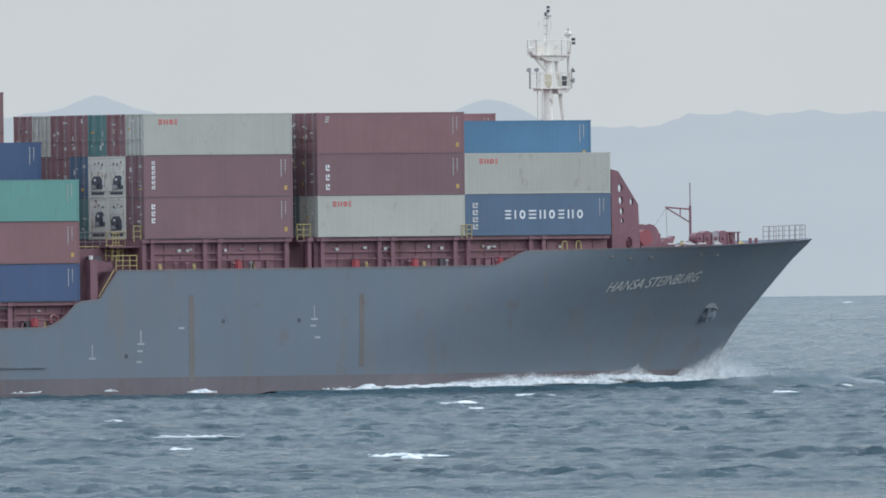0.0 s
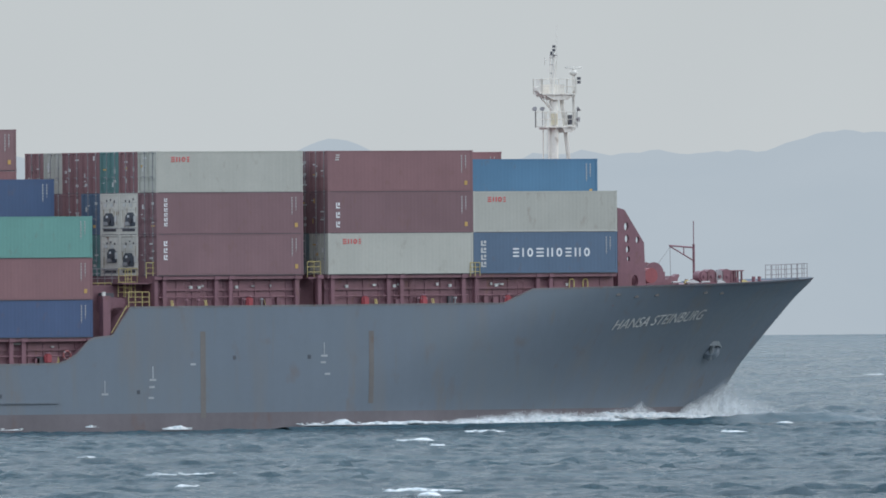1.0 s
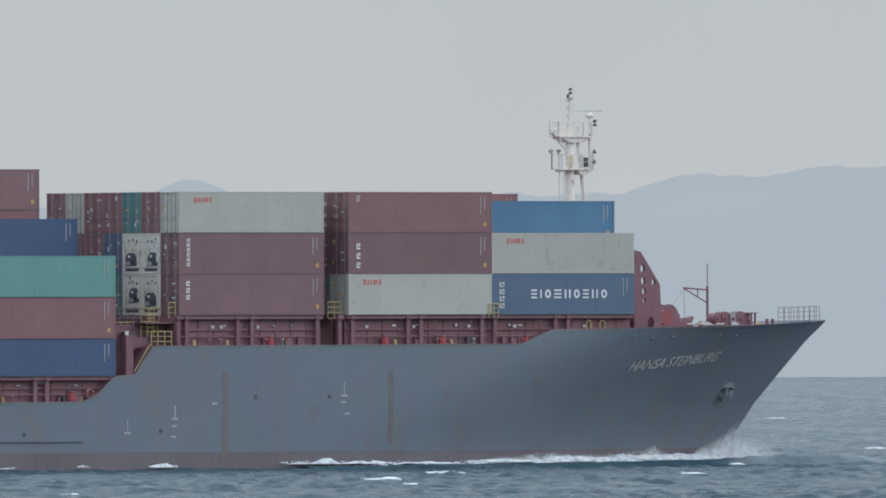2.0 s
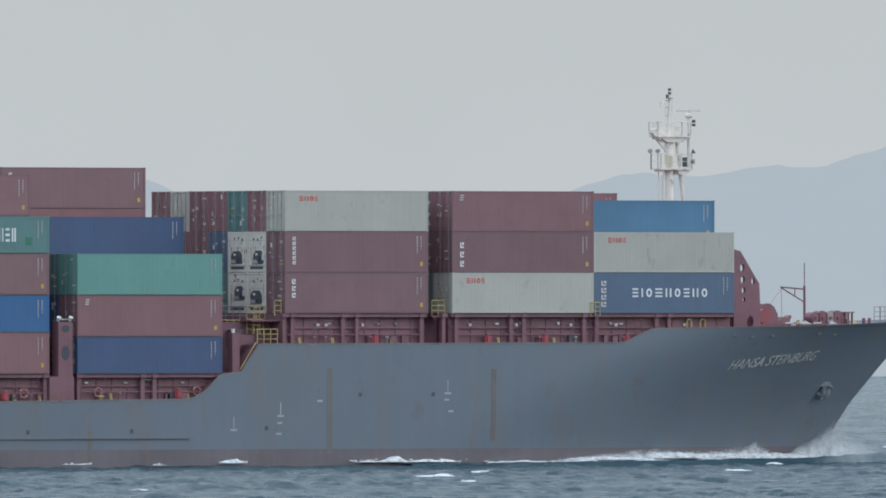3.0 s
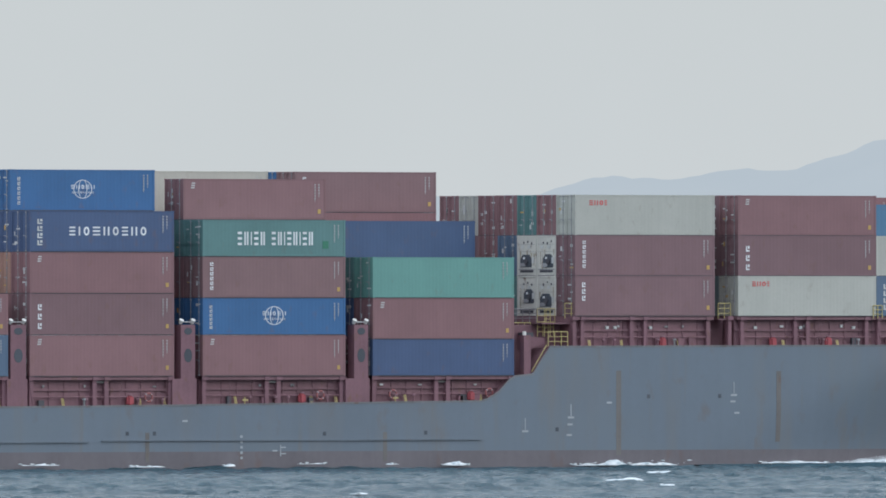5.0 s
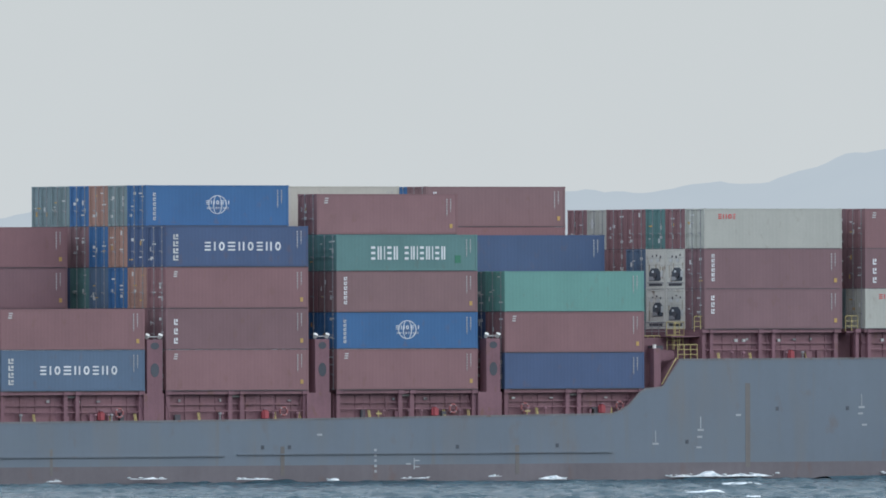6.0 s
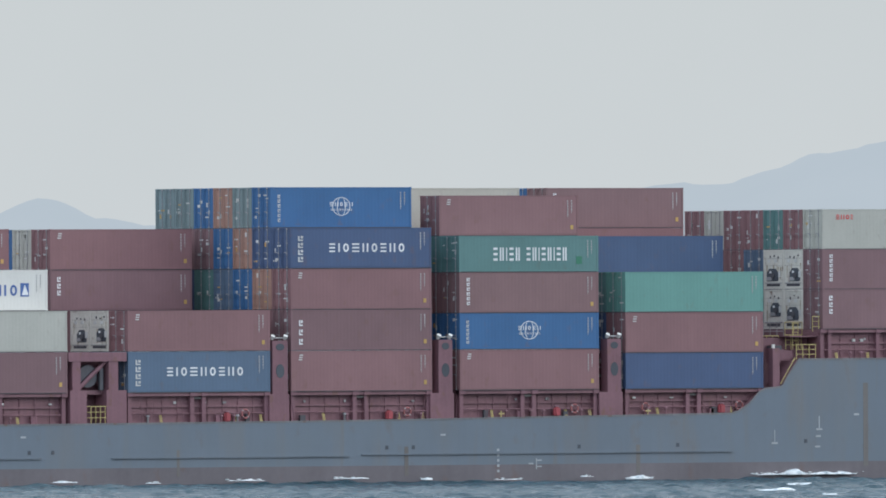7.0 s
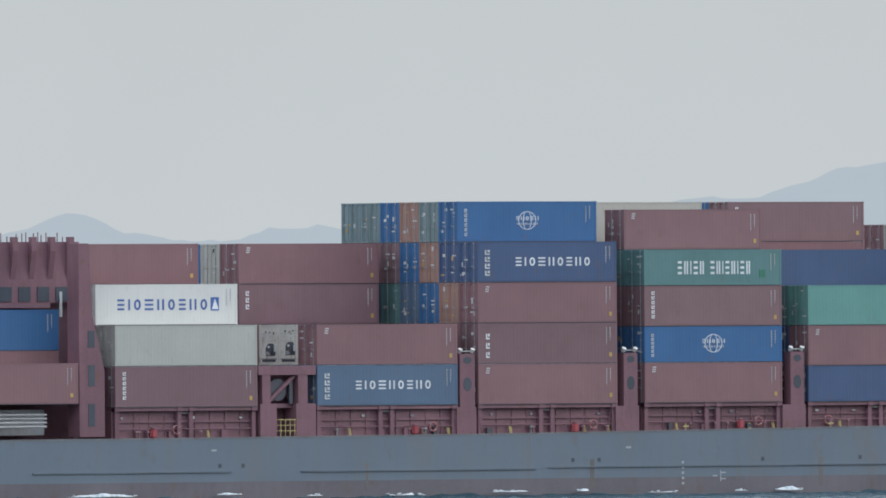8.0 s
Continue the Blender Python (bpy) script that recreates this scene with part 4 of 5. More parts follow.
def stair_landing():
    """Yellow railed landings and stair where the deck steps down."""
    rail("landing_rail", [(-41.0, 0.05, 8.5), (-39.3, 0.05, 8.5)], 1.05, YELLOW, "yellow landing guard rail", ship, 0.55, 3, 0.03)
    rail("landing_rail", [(-41.0, 1.4, 9.2), (-39.6, 1.4, 9.2)], 1.05, YELLOW, "yellow landing guard rail", ship, 0.55, 3, 0.03)
    rail("landing_rail", [(-40.2, 2.6, 10.2), (-37.9, 2.6, 10.2)], 1.0, YELLOW, "yellow landing guard rail", ship, 0.7, 2, 0.03)
    rail("landing_rail", [(-39.3, 0.4, 10.5), (-38.2, 0.4, 10.5)], 1.1, YELLOW, "yellow landing guard rail", ship, 0.5, 3, 0.03)
    rail("landing_rail", [(-25.9, 0.4, 10.5), (-24.8, 0.4, 10.5)], 1.1, YELLOW, "yellow landing guard rail", ship, 0.5, 3, 0.03)
    rail("landing_rail", [(-12.5, -0.05, 10.5), (-11.7, -0.05, 10.5)], 0.95, YELLOW, "yellow landing guard rail", ship, 0.4, 3, 0.03)
    rail("landing_rail", [(-41.3, 4.6, 10.2), (-38.9, 4.6, 10.2)], 1.0, MIDGREY, "grey landing guard rail", ship, 0.6, 3, 0.03)
    rail("landing_rail", [(-42.8, 2.0, 9.3), (-41.2, 2.0, 9.3)], 0.9, YELLOW, "yellow landing guard rail", ship, 0.5, 2, 0.03)
    rail("landing_ladder", [(-40.6, 1.1, 9.2), (-40.1, 1.1, 9.2)], 1.9, YELLOW, "yellow upright ladder", ship, 0.5, 6, 0.03)
    part("valve_chest", box(nb(), -42.4, -41.5, 1.2, 1.8, 8.9, 9.5), DARK_STEEL, ship, "dark valve chest at the landing")
    part("landing_plate", box(nb(), -41.2, -38.0, 0.6, 6, 10.1, 10.2), DECK_DARK, ship)
    part("landing_plate", box(nb(), -25.9, -24.8, 0.3, 4, 10.4, 10.5), DECK_DARK, ship)
    part("step_post", box(nb(), -43.1, -42.5, 0.05, 0.6, 6.4, 9.3), DECK_RED, ship, "red post at the deck step")
    part("step_plate", plate(nb(), [(-43.1, 8.2), (-40.9, 8.6), (-40.9, 9.1), (-43.1, 9.3)], 0.7, 0.85), DECK_RED, ship)
    part("stair_string", rod(nb(), (-42.4, 0.1, 6.7), (-41.1, 0.1, 8.6), 0.04, 6), YELLOW, ship, "yellow stair handrail")
    part("stair_string", rod(nb(), (-42.4, 0.3, 6.5), (-41.1, 0.3, 8.4), 0.07, 6), DECK_RED, ship, "red stair string")
    part("post_lamp", rod(nb(), (-42.9, 0.3, 9.3), (-42.9, 0.3, 9.58), 0.14, 10), WHITE, ship, "white lamp on the post")


stair_landing()
for x0, x1, z0, z1 in ((-26.5, -24.4, 8.3, 10.4), (-43.6, -38.66, 6.2, 10.05), (-58.5, -56.2, 4.4, 6.4), (-73.1, -70.7, 4.4, 6.4), (-87.1, -85.4, 4.4, 6.4)):
    part("cross_deck_box", box(nb(), x0 + 0.05, x1 - 0.05, 1.9, 24, z0, z1), DECK_DARK, ship, "dark red cross-deck casing between hatches")


def plate_y(x0, x1, outline):
    """A y-z outline pushed out between x0 and x1."""
    bm = nb()
    f = [bm.verts.new((x0, y, z)) for y, z in outline]
    g = [bm.verts.new((x1, y, z)) for y, z in outline]
    bm.faces.new(f)
    bm.faces.new(g[::-1])
    for i in range(len(f)):
        bm.faces.new((f[i - 1], f[i], g[i], g[i - 1]))
    bmesh.ops.recalc_face_normals(bm, faces=bm.faces[:])
    return bm


def aft_tower():
    """The tall red frame at the after end of the stacks, with ribs and short posts on its head."""
    bm = nb()
    plate(bm, [(-119.75, DECK_A - 0.2), (-117.6, DECK_A - 0.2), (-117.6, 9.0), (-118.6, 13.0), (-118.9, 18.1), (-119.75, 18.1)], 0.1, 1.6)
    t = part("aft_lashing_tower", bm, DECK_RED, ship, "tall red steel tower at the after stacks")
    # dark boxes on the solid face, coloured as the shade of openings
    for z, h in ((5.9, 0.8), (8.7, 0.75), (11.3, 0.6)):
        part("tower_opening", box(nb(), -119.0, -118.45, 0.07, 0.4, z - h, z + h), BLACK, t, "dark upright rectangular plate painted as a shaded opening")
    bm = nb()
    box(bm, -128, -117.0, 4.2, 5.0, 13.9, 18.25)
    bulkhead = part("ribbed_bulkhead", bm, DECK_RED, ship, "red bulkhead with vertical ribs")
    for k in range(6):
        x = -126.1 + k * 1.6
        part("rib", plate_y(x, x + 0.42, [(4.19, 15.6), (3.75, 17.6), (3.75, 18.6), (4.19, 18.6)]), DECK_RED, bulkhead)
    # no hollows here: dark plates on the bulkhead paint in their shade
    for k in range(5):
        x = -125.4 + k * 1.6
        part("recess", box(nb(), x, x + 1.0, 4.12, 4.21, 14.0, 15.05), BLACK, bulkhead, "dark plate between ribs, painted as a shaded hollow")
    part("bulkhead_ledge", box(nb(), -128, -119.8, 3.7, 4.2, 13.55, 13.9), DECK_DARK, bulkhead)
    part("strip_light", box(nb(), -118.75, -118.55, 4.05, 4.15, 12.9, 14.7), MARK_GREY, ship, "pale upright strip lamp")
    part("lower_bulkhead", box(nb(), -128, -117.0, 5.05, 5.4, DECK_A - 0.5, 13.9), DECK_DARK, ship, "red lower bulkhead")
    rng = random.Random(77)
    for k in range(24):
        x = -127.6 + k * 0.43 + rng.uniform(-0.12, 0.12)
        part("guide_post", rod(nb(), (x, 4.6, 18.2), (x, 4.6, 18.45 + rng.uniform(0.1, 0.55)), 0.04, 6), DECK_DARK, ship)
    bm = nb()
    box(bm, -127, -121.4, 2.2, 4.0, 4.5, 6.3)
    p = part("pipe_housing", bm, paint("grey_housing", (0.42, 0.44, 0.45)), ship, "grey deck housing behind pipes")
    for k in range(4):
        part("pipe", rod(nb(), (-128, 0.7, 5.1 + k * 0.28), (-122.2, 0.7, 5.1 + k * 0.28), 0.09, 8), CODE, p, "pale pipe")


aft_tower()


# ---------------- containers ----------------
HC, STD, WIDE, LONG = 2.896, 2.591, 2.438, 12.192
PITCH = 2.49


@lru_cache(None)
def side_mesh(h):
    """One corrugated long wall, outer face towards -y."""
    bm = nb()
    n = 40
    zs = (0.14, h - 0.10)
    prof = []
    x0, x1 = -LONG + 0.16, -0.16
    p = (x1 - x0) / n
    for i in range(n):
        a = x0 + i * p
        prof += [(a, 0.012), (a + p * 0.36, 0.012), (a + p * 0.5, 0.0140), (a + p * 0.86, 0.0140)]
    prof.append((x1, 0.012))
    lo = [bm.verts.new((x, y, zs[0])) for x, y in prof]
    hi = [bm.verts.new((x, y, zs[1])) for x, y in prof]
    for i in range(len(prof) - 1):
        bm.faces.new((lo[i], lo[i + 1], hi[i + 1], hi[i]))
    me = bpy.data.meshes.new("side_wall")
    bm.normal_update()
    bm.to_mesh(me)
    bm.free()
    return me


def mesh_of(name, bm):
    me = bpy.data.meshes.new(name)
    bm.normal_update()
    bm.to_mesh(me)
    bm.free()
    return me


@lru_cache(None)
def frame_mesh(h):
    """Corner posts, rails and corner castings."""
    bm = nb()
    for x0 in (-LONG, -0.16):
        for y0 in (0.0, WIDE - 0.16):
            box(bm, x0 + (0.004 if x0 else 0), x0 + 0.16, y0, y0 + 0.16, 0.115, h - 0.115)
            for z0 in (0, h - 0.12):
                box(bm, x0 - 0.004, x0 + 0.18, y0 - 0.004, y0 + 0.165, z0, z0 + 0.118)
    for y0 in (0.002, WIDE - 0.062):
        box(bm, -LONG + 0.16, -0.16, y0, y0 + 0.06, h - 0.11, h - 0.02)
        box(bm, -LONG + 0.16, -0.16, y0, y0 + 0.06, 0.02, 0.15)
    for x0 in (-LONG, -0.10):
        box(bm, x0, x0 + 0.10, 0.16, WIDE - 0.16, h - 0.12, h - 0.01)
        box(bm, x0, x0 + 0.10, 0.16, WIDE - 0.16, 0.02, 0.15)
    return mesh_of("frame", bm)


@lru_cache(None)
def roof_mesh(h):
    bm = nb()
    n = 20
    for i in range(n):
        a = -LONG + 0.1 + i * (LONG - 0.2) / n
        box(bm, a, a + (LONG - 0.2) / n * 0.62, 0.06, WIDE - 0.06, h - 0.06, h - 0.012)
    box(bm, -LONG + 0.1, -0.1, 0.06, WIDE - 0.06, h - 0.07, h - 0.035)
    return mesh_of("roof", bm)


# dark slab lowered below the box, added to keep sky light out of tier gaps
@lru_cache(None)
def base_mesh():
    return mesh_of("floor", box(nb(), -LONG + 0.02, -0.02, 0.03, WIDE - 0.03, -0.035, 0.019))


@lru_cache(None)
def front_mesh(h):
    bm = nb()
    n = 9
    prof = []
    p = (WIDE - 0.32) / n
    for i in range(n):
        a = 0.16 + i * p
        prof += [(a, -0.012), (a + p * 0.36, -0.012), (a + p * 0.5, -0.048), (a + p * 0.86, -0.048)]
    prof.append((WIDE - 0.16, -0.012))
    lo = [bm.verts.new((x, y, 0.14)) for y, x in prof]
    hi = [bm.verts.new((x, y, h - 0.1)) for y, x in prof]
    for i in range(len(prof) - 1):
        bm.faces.new((lo[i], lo[i + 1], hi[i + 1], hi[i]))
    return mesh_of("front_wall", bm)


@lru_cache(None)
def door_mesh(h, k):
    """One door leaf at the after end, with raised panels."""
    bm = nb()
    y0 = 0.165 + k * (WIDE / 2 - 0.16)
    y1 = y0 + WIDE / 2 - 0.18
    box(bm, -LONG + 0.05, -LONG + 0.09, y0, y1, 0.155, h - 0.125)
    m = 4
    step = (h - 0.28) / m
    for i in range(m):
        z = 0.155 + i * step
        box(bm, -LONG + 0.022, -LONG + 0.05, y0 + 0.04, y1 - 0.04, z + 0.06, z + step - 0.06)
    return mesh_of("door", bm)


@lru_cache(None)
def rod_mesh(h):
    """A lock rod with its cams, brackets and handle."""
    bm = nb()
    box(bm, -0.055, -0.02, -0.014, 0.014, 0.03, h - 0.03)
    for z in (0.06, h * 0.36, h * 0.62, h - 0.12):
        box(bm, -0.07, -0.015, -0.06, 0.06, z - 0.04, z + 0.05)
    box(bm, -0.08, -0.05, -0.02, 0.34, h * 0.38, h * 0.38 + 0.05)
    return mesh_of("lock_rod", bm)


@lru_cache(None)
def label_mesh(w, hh):
    return mesh_of("marking", box(nb(), -0.006, 0.006, -w / 2, w / 2, -hh / 2, hh / 2))


@lru_cache(None)
def reefer_unit_mesh(h):
    """Cooling machinery let into the end wall."""
    bm = nb()
    box(bm, -LONG + 0.03, -LONG + 0.09, 0.165, WIDE - 0.165, 0.155, h - 0.125)
    return mesh_of("end_wall", bm)


def block_word(t, widths, x0, x1, z, hh, mat, y=-0.012, stroke=0.2):
    """Plain shapes in the place of a wordmark, one to each character, by its width as a digit: bars in a row, bars in a stack, rings in turn."""
    gap = 2.4
    unit = (x1 - x0) / (sum(int(c) + gap for c in widths) - gap)
    a = x0
    for i, c in enumerate(widths):
        b = a + int(c) * unit
        w = min(stroke * hh, (b - a) * 0.36)
        if int(c) < 3:
            bars = [(a, b, z, z + hh)]
        elif i % 3 == 0:
            bars = [(a, b, z + q * hh, z + (q + 0.18) * hh) for q in (0.0, 0.41, 0.82)]
        elif i % 3 == 1:
            bars = [(q, q + w, z, z + hh) for q in (a, b - w)]
        else:
            bars = []
            part("lettering_ring", ring(a, b, z, z + hh, w, y), mat, t)
        for xa, xb, za, zb in bars:
            part("lettering_bar", box(nb(), xa, xb, y, y + 0.06, za, zb), mat, t)
        a = b + gap * unit


def ring(x0, x1, z0, z1, w, y, n=16):
    """A flat oval ring of one piece, w wide."""
    bm = nb()
    cx, cz, rx, rz = (x0 + x1) / 2, (z0 + z1) / 2, (x1 - x0) / 2, (z1 - z0) / 2
    loops = [[bm.verts.new((cx + (rx - d) * math.cos(2 * math.pi * k / n), yy, cz + (rz - d) * math.sin(2 * math.pi * k / n))) for k in range(n)]
             for d, yy in ((0, y), (w, y), (w, y + 0.06), (0, y + 0.06))]
    for p, q in zip(loops, loops[1:] + loops[:1]):
        for k in range(n):
            bm.faces.new((p[k - 1], p[k], q[k], q[k - 1]))
    bmesh.ops.recalc_face_normals(bm, faces=bm.faces[:])
    return bm


def block_column(t, n, x, w, z0, z1, mat, fill=0.72):
    step = (z1 - z0) / n
    for i in range(n):
        z = z0 + i * step
        hh = step * fill
        bm = nb()
        box(bm, x, x + w, -0.012, 0.05, z, z + hh * 0.26)
        box(bm, x, x + w * 0.3, -0.0125, 0.0505, z + hh * 0.26, z + hh)
        box(bm, x + w * 0.55, x + w, -0.0125, 0.0505, z + hh * 0.5, z + hh)
        part("lettering_bar", bm, mat, t)


def code_bars(t, h, mat=CODE, square=True):
    """Columns of small plates near the forward end, and the warning sticker."""
    z = h - 0.35
    for x, hh in ((-0.95, 1.25), (-0.62, 0.95)):
        bm = nb()
        box(bm, x, x + 0.03, -0.008, 0.05, z - hh, z)
        for k in range(int(hh / 0.2)):
            box(bm, x - 0.03, x + 0.06, -0.011, 0.049, z - k * 0.2 - 0.09, z - k * 0.2)
        part("code_marking", bm, mat, t)
    if square:
        part("warning_sticker", box(nb(), -0.70, -0.46, -0.010, 0.05, 0.44, 0.74), SIGN_YELLOW, t)


def ring_logo(t, h):
    cx, cz = -LONG * 0.50, h * 0.52
    bm = nb()
    n, r0, r1 = 28, 0.70, 0.65
    for i in range(n):
        a, b = 2 * math.pi * i / n, 2 * math.pi * (i + 1) / n
        plate(bm, [(cx + 1.12 * q * math.cos(c), cz + q * 0.95 * math.sin(c)) for q, c in ((r0, a), (r0, b), (r1, b), (r1, a))], -0.012, 0.05)
    for s in (-1, 1):
        for k in range(8):
            a, b = -1.2 + k * 0.3, -0.9 + k * 0.3
            plate(bm, [(cx + s * q * math.cos(c), cz + 0.68 * math.sin(c)) for q, c in ((0.38, a), (0.38, b), (0.32, b), (0.32, a))], -0.0125, 0.049)
    part("ring_mark", bm, MARK, t)
    block_word(t, "55455", cx - 0.98, cx + 0.98, cz + 0.02, 0.28, MARK, -0.02)
    block_word(t, "44144144", cx - 0.9, cx + 0.9, cz - 0.30, 0.13, MARK, -0.02)


def markings(t, kind, h):
    if kind == "word9":
        block_word(t, "414544444", -8.85, -2.35, h * 0.5 - 0.30, 0.62, MARK)
        block_column(t, 4, -11.55, 0.42, 0.45, h - 0.45, MARK_GREY)
        code_bars(t, h, square=False)
    elif kind == "word9blue":
        block_word(t, "414544444", -10.3, -2.6, h * 0.5 - 0.4, 0.78, BLUE_MARK)
        part("sail_mark", plate(nb(), [(-2.3, 1.0), (-1.6, 1.0), (-1.6, 1.95), (-2.3, 1.95)], -0.012, 0.05), BLUE_MARK, t)
        part("sail_mark", plate(nb(), [(-2.2, 1.1), (-1.68, 1.1), (-1.68, 1.25), (-1.95, 1.85)], -0.02, 0.05), MARK, t)
        code_bars(t, h, square=False)
    elif kind == "word13":
        block_word(t, "44144", -9.2, -6.9, h * 0.5 - 0.5, 0.95, MARK)
        block_word(t, "44144144", -6.3, -2.8, h * 0.5 - 0.5, 0.95, MARK)
        part("patch", box(nb(), -1.95, -1.45, -0.012, 0.05, 0.55, 1.1), paint("green_patch", (0.05, 0.20, 0.13)), t)
        code_bars(t, h, square=False)
    elif kind == "ring":
        ring_logo(t, h)
        block_column(t, 6, -11.6, 0.22, 0.4, h - 0.45, MARK_GREY)
        code_bars(t, h, square=False)
    elif kind == "red4":
        block_word(t, "5553", -10.95, -9.45, h - 0.75, 0.34, RED_MARK)
    elif kind == "column6":
        block_column(t, 6, -11.55, 0.26, 0.55, h - 0.3, MARK)
        code_bars(t, h)
    elif kind == "column3":
        block_column(t, 3, -11.6, 0.28, 1.1, h - 0.35, MARK)
        code_bars(t, h)
    elif kind == "slant3":
        block_column(t, 3, -11.5, 0.3, 0.4, h - 0.5, MARK, fill=0.62)
        code_bars(t, h)
    elif kind == "small":
        bm = nb()
        for q in (0.0, 0.16, 0.32):
            box(bm, -11.55 + q * 0.2, -11.25 + q * 0.2, -0.012, 0.05, h - 0.68 + q, h - 0.60 + q)
        part("badge", bm, MARK_GREY, t)
        code_bars(t, h)
    elif kind == "codes":
        code_bars(t, h)
    elif kind == "plain_codes":
        code_bars(t, h, square=False)


def reefer_end(wall, h, rng):
    """Cooling unit: dark plate as the shaded fan opening, control box, hatches, grille, seams and rusty run-off."""
    e = -LONG + 0.03
    w, hh = rng.uniform(1.2, 1.5), rng.uniform(0.85, 1.05)
    y0, z0 = rng.uniform(0.28, 0.66), rng.uniform(0.55, 1.0)
    cut = 0.32
    if rng.random() < 0.35:
        w, hh, z0, cut = 1.5, 0.42, 0.75, 0.08
        part("display_panel", box(nb(), e - 0.04, e, 0.85, 1.65, 1.35, 1.75), DARK_STEEL, wall, "dark control panel")
    shape = [(y0, z0 + 0.1), (y0 + 0.1, z0), (y0 + w, z0), (y0 + w, z0 + hh - cut), (y0 + w - cut, z0 + hh), (y0 + cut, z0 + hh), (y0, z0 + hh - cut)]
    # the wall stays whole; this plate's dark colour is the opening's shade
    bm = nb()
    f = [bm.verts.new((e - 0.02, a, c)) for a, c in shape]
    g = [bm.verts.new((e + 0.02, a, c)) for a, c in shape]
    bm.faces.new(f)
    bm.faces.new(g[::-1])
    for i in range(len(f)):
        j = (i + 1) % len(f)
        bm.faces.new((f[j], f[i], g[i], g[j]))
    bmesh.ops.recalc_face_normals(bm, faces=bm.faces[:])
    part("machinery_recess", bm, BLACK, wall, "dark plate painted as the shaded opening of the cooling unit")
    part("motor", rod(nb(), (e - 0.10, y0 + w * 0.45, z0 + hh * 0.45), (e, y0 + w * 0.45, z0 + hh * 0.45), min(0.22, hh * 0.35), 12), DARK_STEEL, wall)
    part("compressor", box(nb(), e - 0.08, e, y0 + w * 0.5, y0 + w - 0.06, z0 + 0.05, z0 + 0.32), ROD, wall)
    part_mesh("marking", label_mesh(0.24, 0.16), MARK, wall, at=(e - 0.09, y0 + w * 0.6, z0 + hh * 0.72))
    part("control_box", box(nb(), e - 0.05, e, max(0.25, y0 - 0.30), max(0.25, y0 - 0.30) + 0.26, z0 + 0.3, z0 + 0.75), MARK_GREY, wall, "grey control box")
    for k in range(3):
        part_mesh("marking", label_mesh(0.16, rng.uniform(0.1, 0.2)), DARK_STEEL, wall, at=(e - 0.01, 0.6 + k * 0.5, h - 0.55 + rng.uniform(-0.12, 0.12)))
    for yy in (0.75, 1.6):
        part("fresh_air_hatch", box(nb(), e - 0.03, e, yy, yy + 0.34, h - 0.95, h - 0.72), MARK_GREY, wall, "grey hatch")
    part("grille", box(nb(), e - 0.02, e, 0.4, WIDE - 0.4, 0.22, 0.40), DARK_STEEL, wall, "dark lower grille")
    part("end_rail", box(nb(), e - 0.04, e, 0.2, WIDE - 0.2, 0.42, 0.48), ROD, wall)
    part("seam", box(nb(), e - 0.012, e, 0.2, WIDE - 0.2, h - 0.66, h - 0.64), ROD, wall)
    part("seam", box(nb(), e - 0.012, e, 0.2, WIDE - 0.2, 1.72, 1.74), ROD, wall)
    stain = paint("rusty_run_off", (0.40, 0.35, 0.27), rough=0.8, wear=0.3, rust=0.2)
    for k in range(5):
        yy, top = rng.uniform(0.25, WIDE - 0.35), rng.uniform(0.8, h - 0.3)
        part("rust_streak", plate_x(e - 0.006, yy, rng.uniform(0.03, 0.10), top - rng.uniform(0.4, 1.1), top), stain, wall, "brown rust streak")


def plate_x(x, y, w, z0, z1):
    """A thin upright tongue on an end wall, tapered downwards."""
    bm = nb()
    z0 = max(z0, 0.2)
    f = [bm.verts.new((x, y + a, c)) for a, c in ((-w, z1), (w, z1), (w * 0.4, z0), (-w * 0.3, z0))]
    g = [bm.verts.new((x + 0.012, v.co.y, v.co.z)) for v in f]
    bm.faces.new(f)
    bm.faces.new(g[::-1])
    for i in range(4):
        bm.faces.new((f[i - 1], f[i], g[i], g[i - 1]))
    bmesh.ops.recalc_face_normals(bm, faces=bm.faces[:])
    return bm


def container(x, y, z, h, mat, label, mark="", reefer=False, doors=True, rng=random):
    t = tagged(new("shipping_container"), label, "container", "stacked containers on deck")
    part_mesh("frame", frame_mesh(h), mat, t)
    part_mesh("side_wall", side_mesh(h), mat, t)
    part_mesh("side_wall", side_mesh(h), mat, t, at=pose(-LONG, WIDE, 0, 0, 0, 180))
    part_mesh("roof", roof_mesh(h), mat, t)
    part_mesh("floor", base_mesh(), DARK_STEEL, t)
    part_mesh("front_wall", front_mesh(h), mat, t)
    if reefer:
        reefer_end(part_mesh("end_wall", reefer_unit_mesh(h), mat, t, "stained white end wall with cooling unit"), h, rng)
    elif doors:
        for k in (0, 1):
            leaf = part_mesh("door", door_mesh(h, k), mat, t)
            d = leaf
            for q in (0.30, 0.82):
                part_mesh("lock_rod", rod_mesh(h), ROD if q < 0.5 else mat, d, at=(-LONG + 0.02, 0.165 + k * (WIDE / 2 - 0.16) + q, 0))
        for _ in range(5):
            part_mesh("marking", label_mesh(*rng.choice(((0.30, 0.20), (0.45, 0.10), (0.18, 0.32), (0.3, 0.08)))), MARK_GREY if rng.random() < 0.85 else SIGN_YELLOW,
                      leaf, at=(-LONG + 0.010, rng.choice((0.5, 0.75, 1.5, 1.8, 2.0)), rng.uniform(0.5, h - 0.4)))
    if mark:
        markings(t, mark, h)
    return aboard(t, x, y, z)


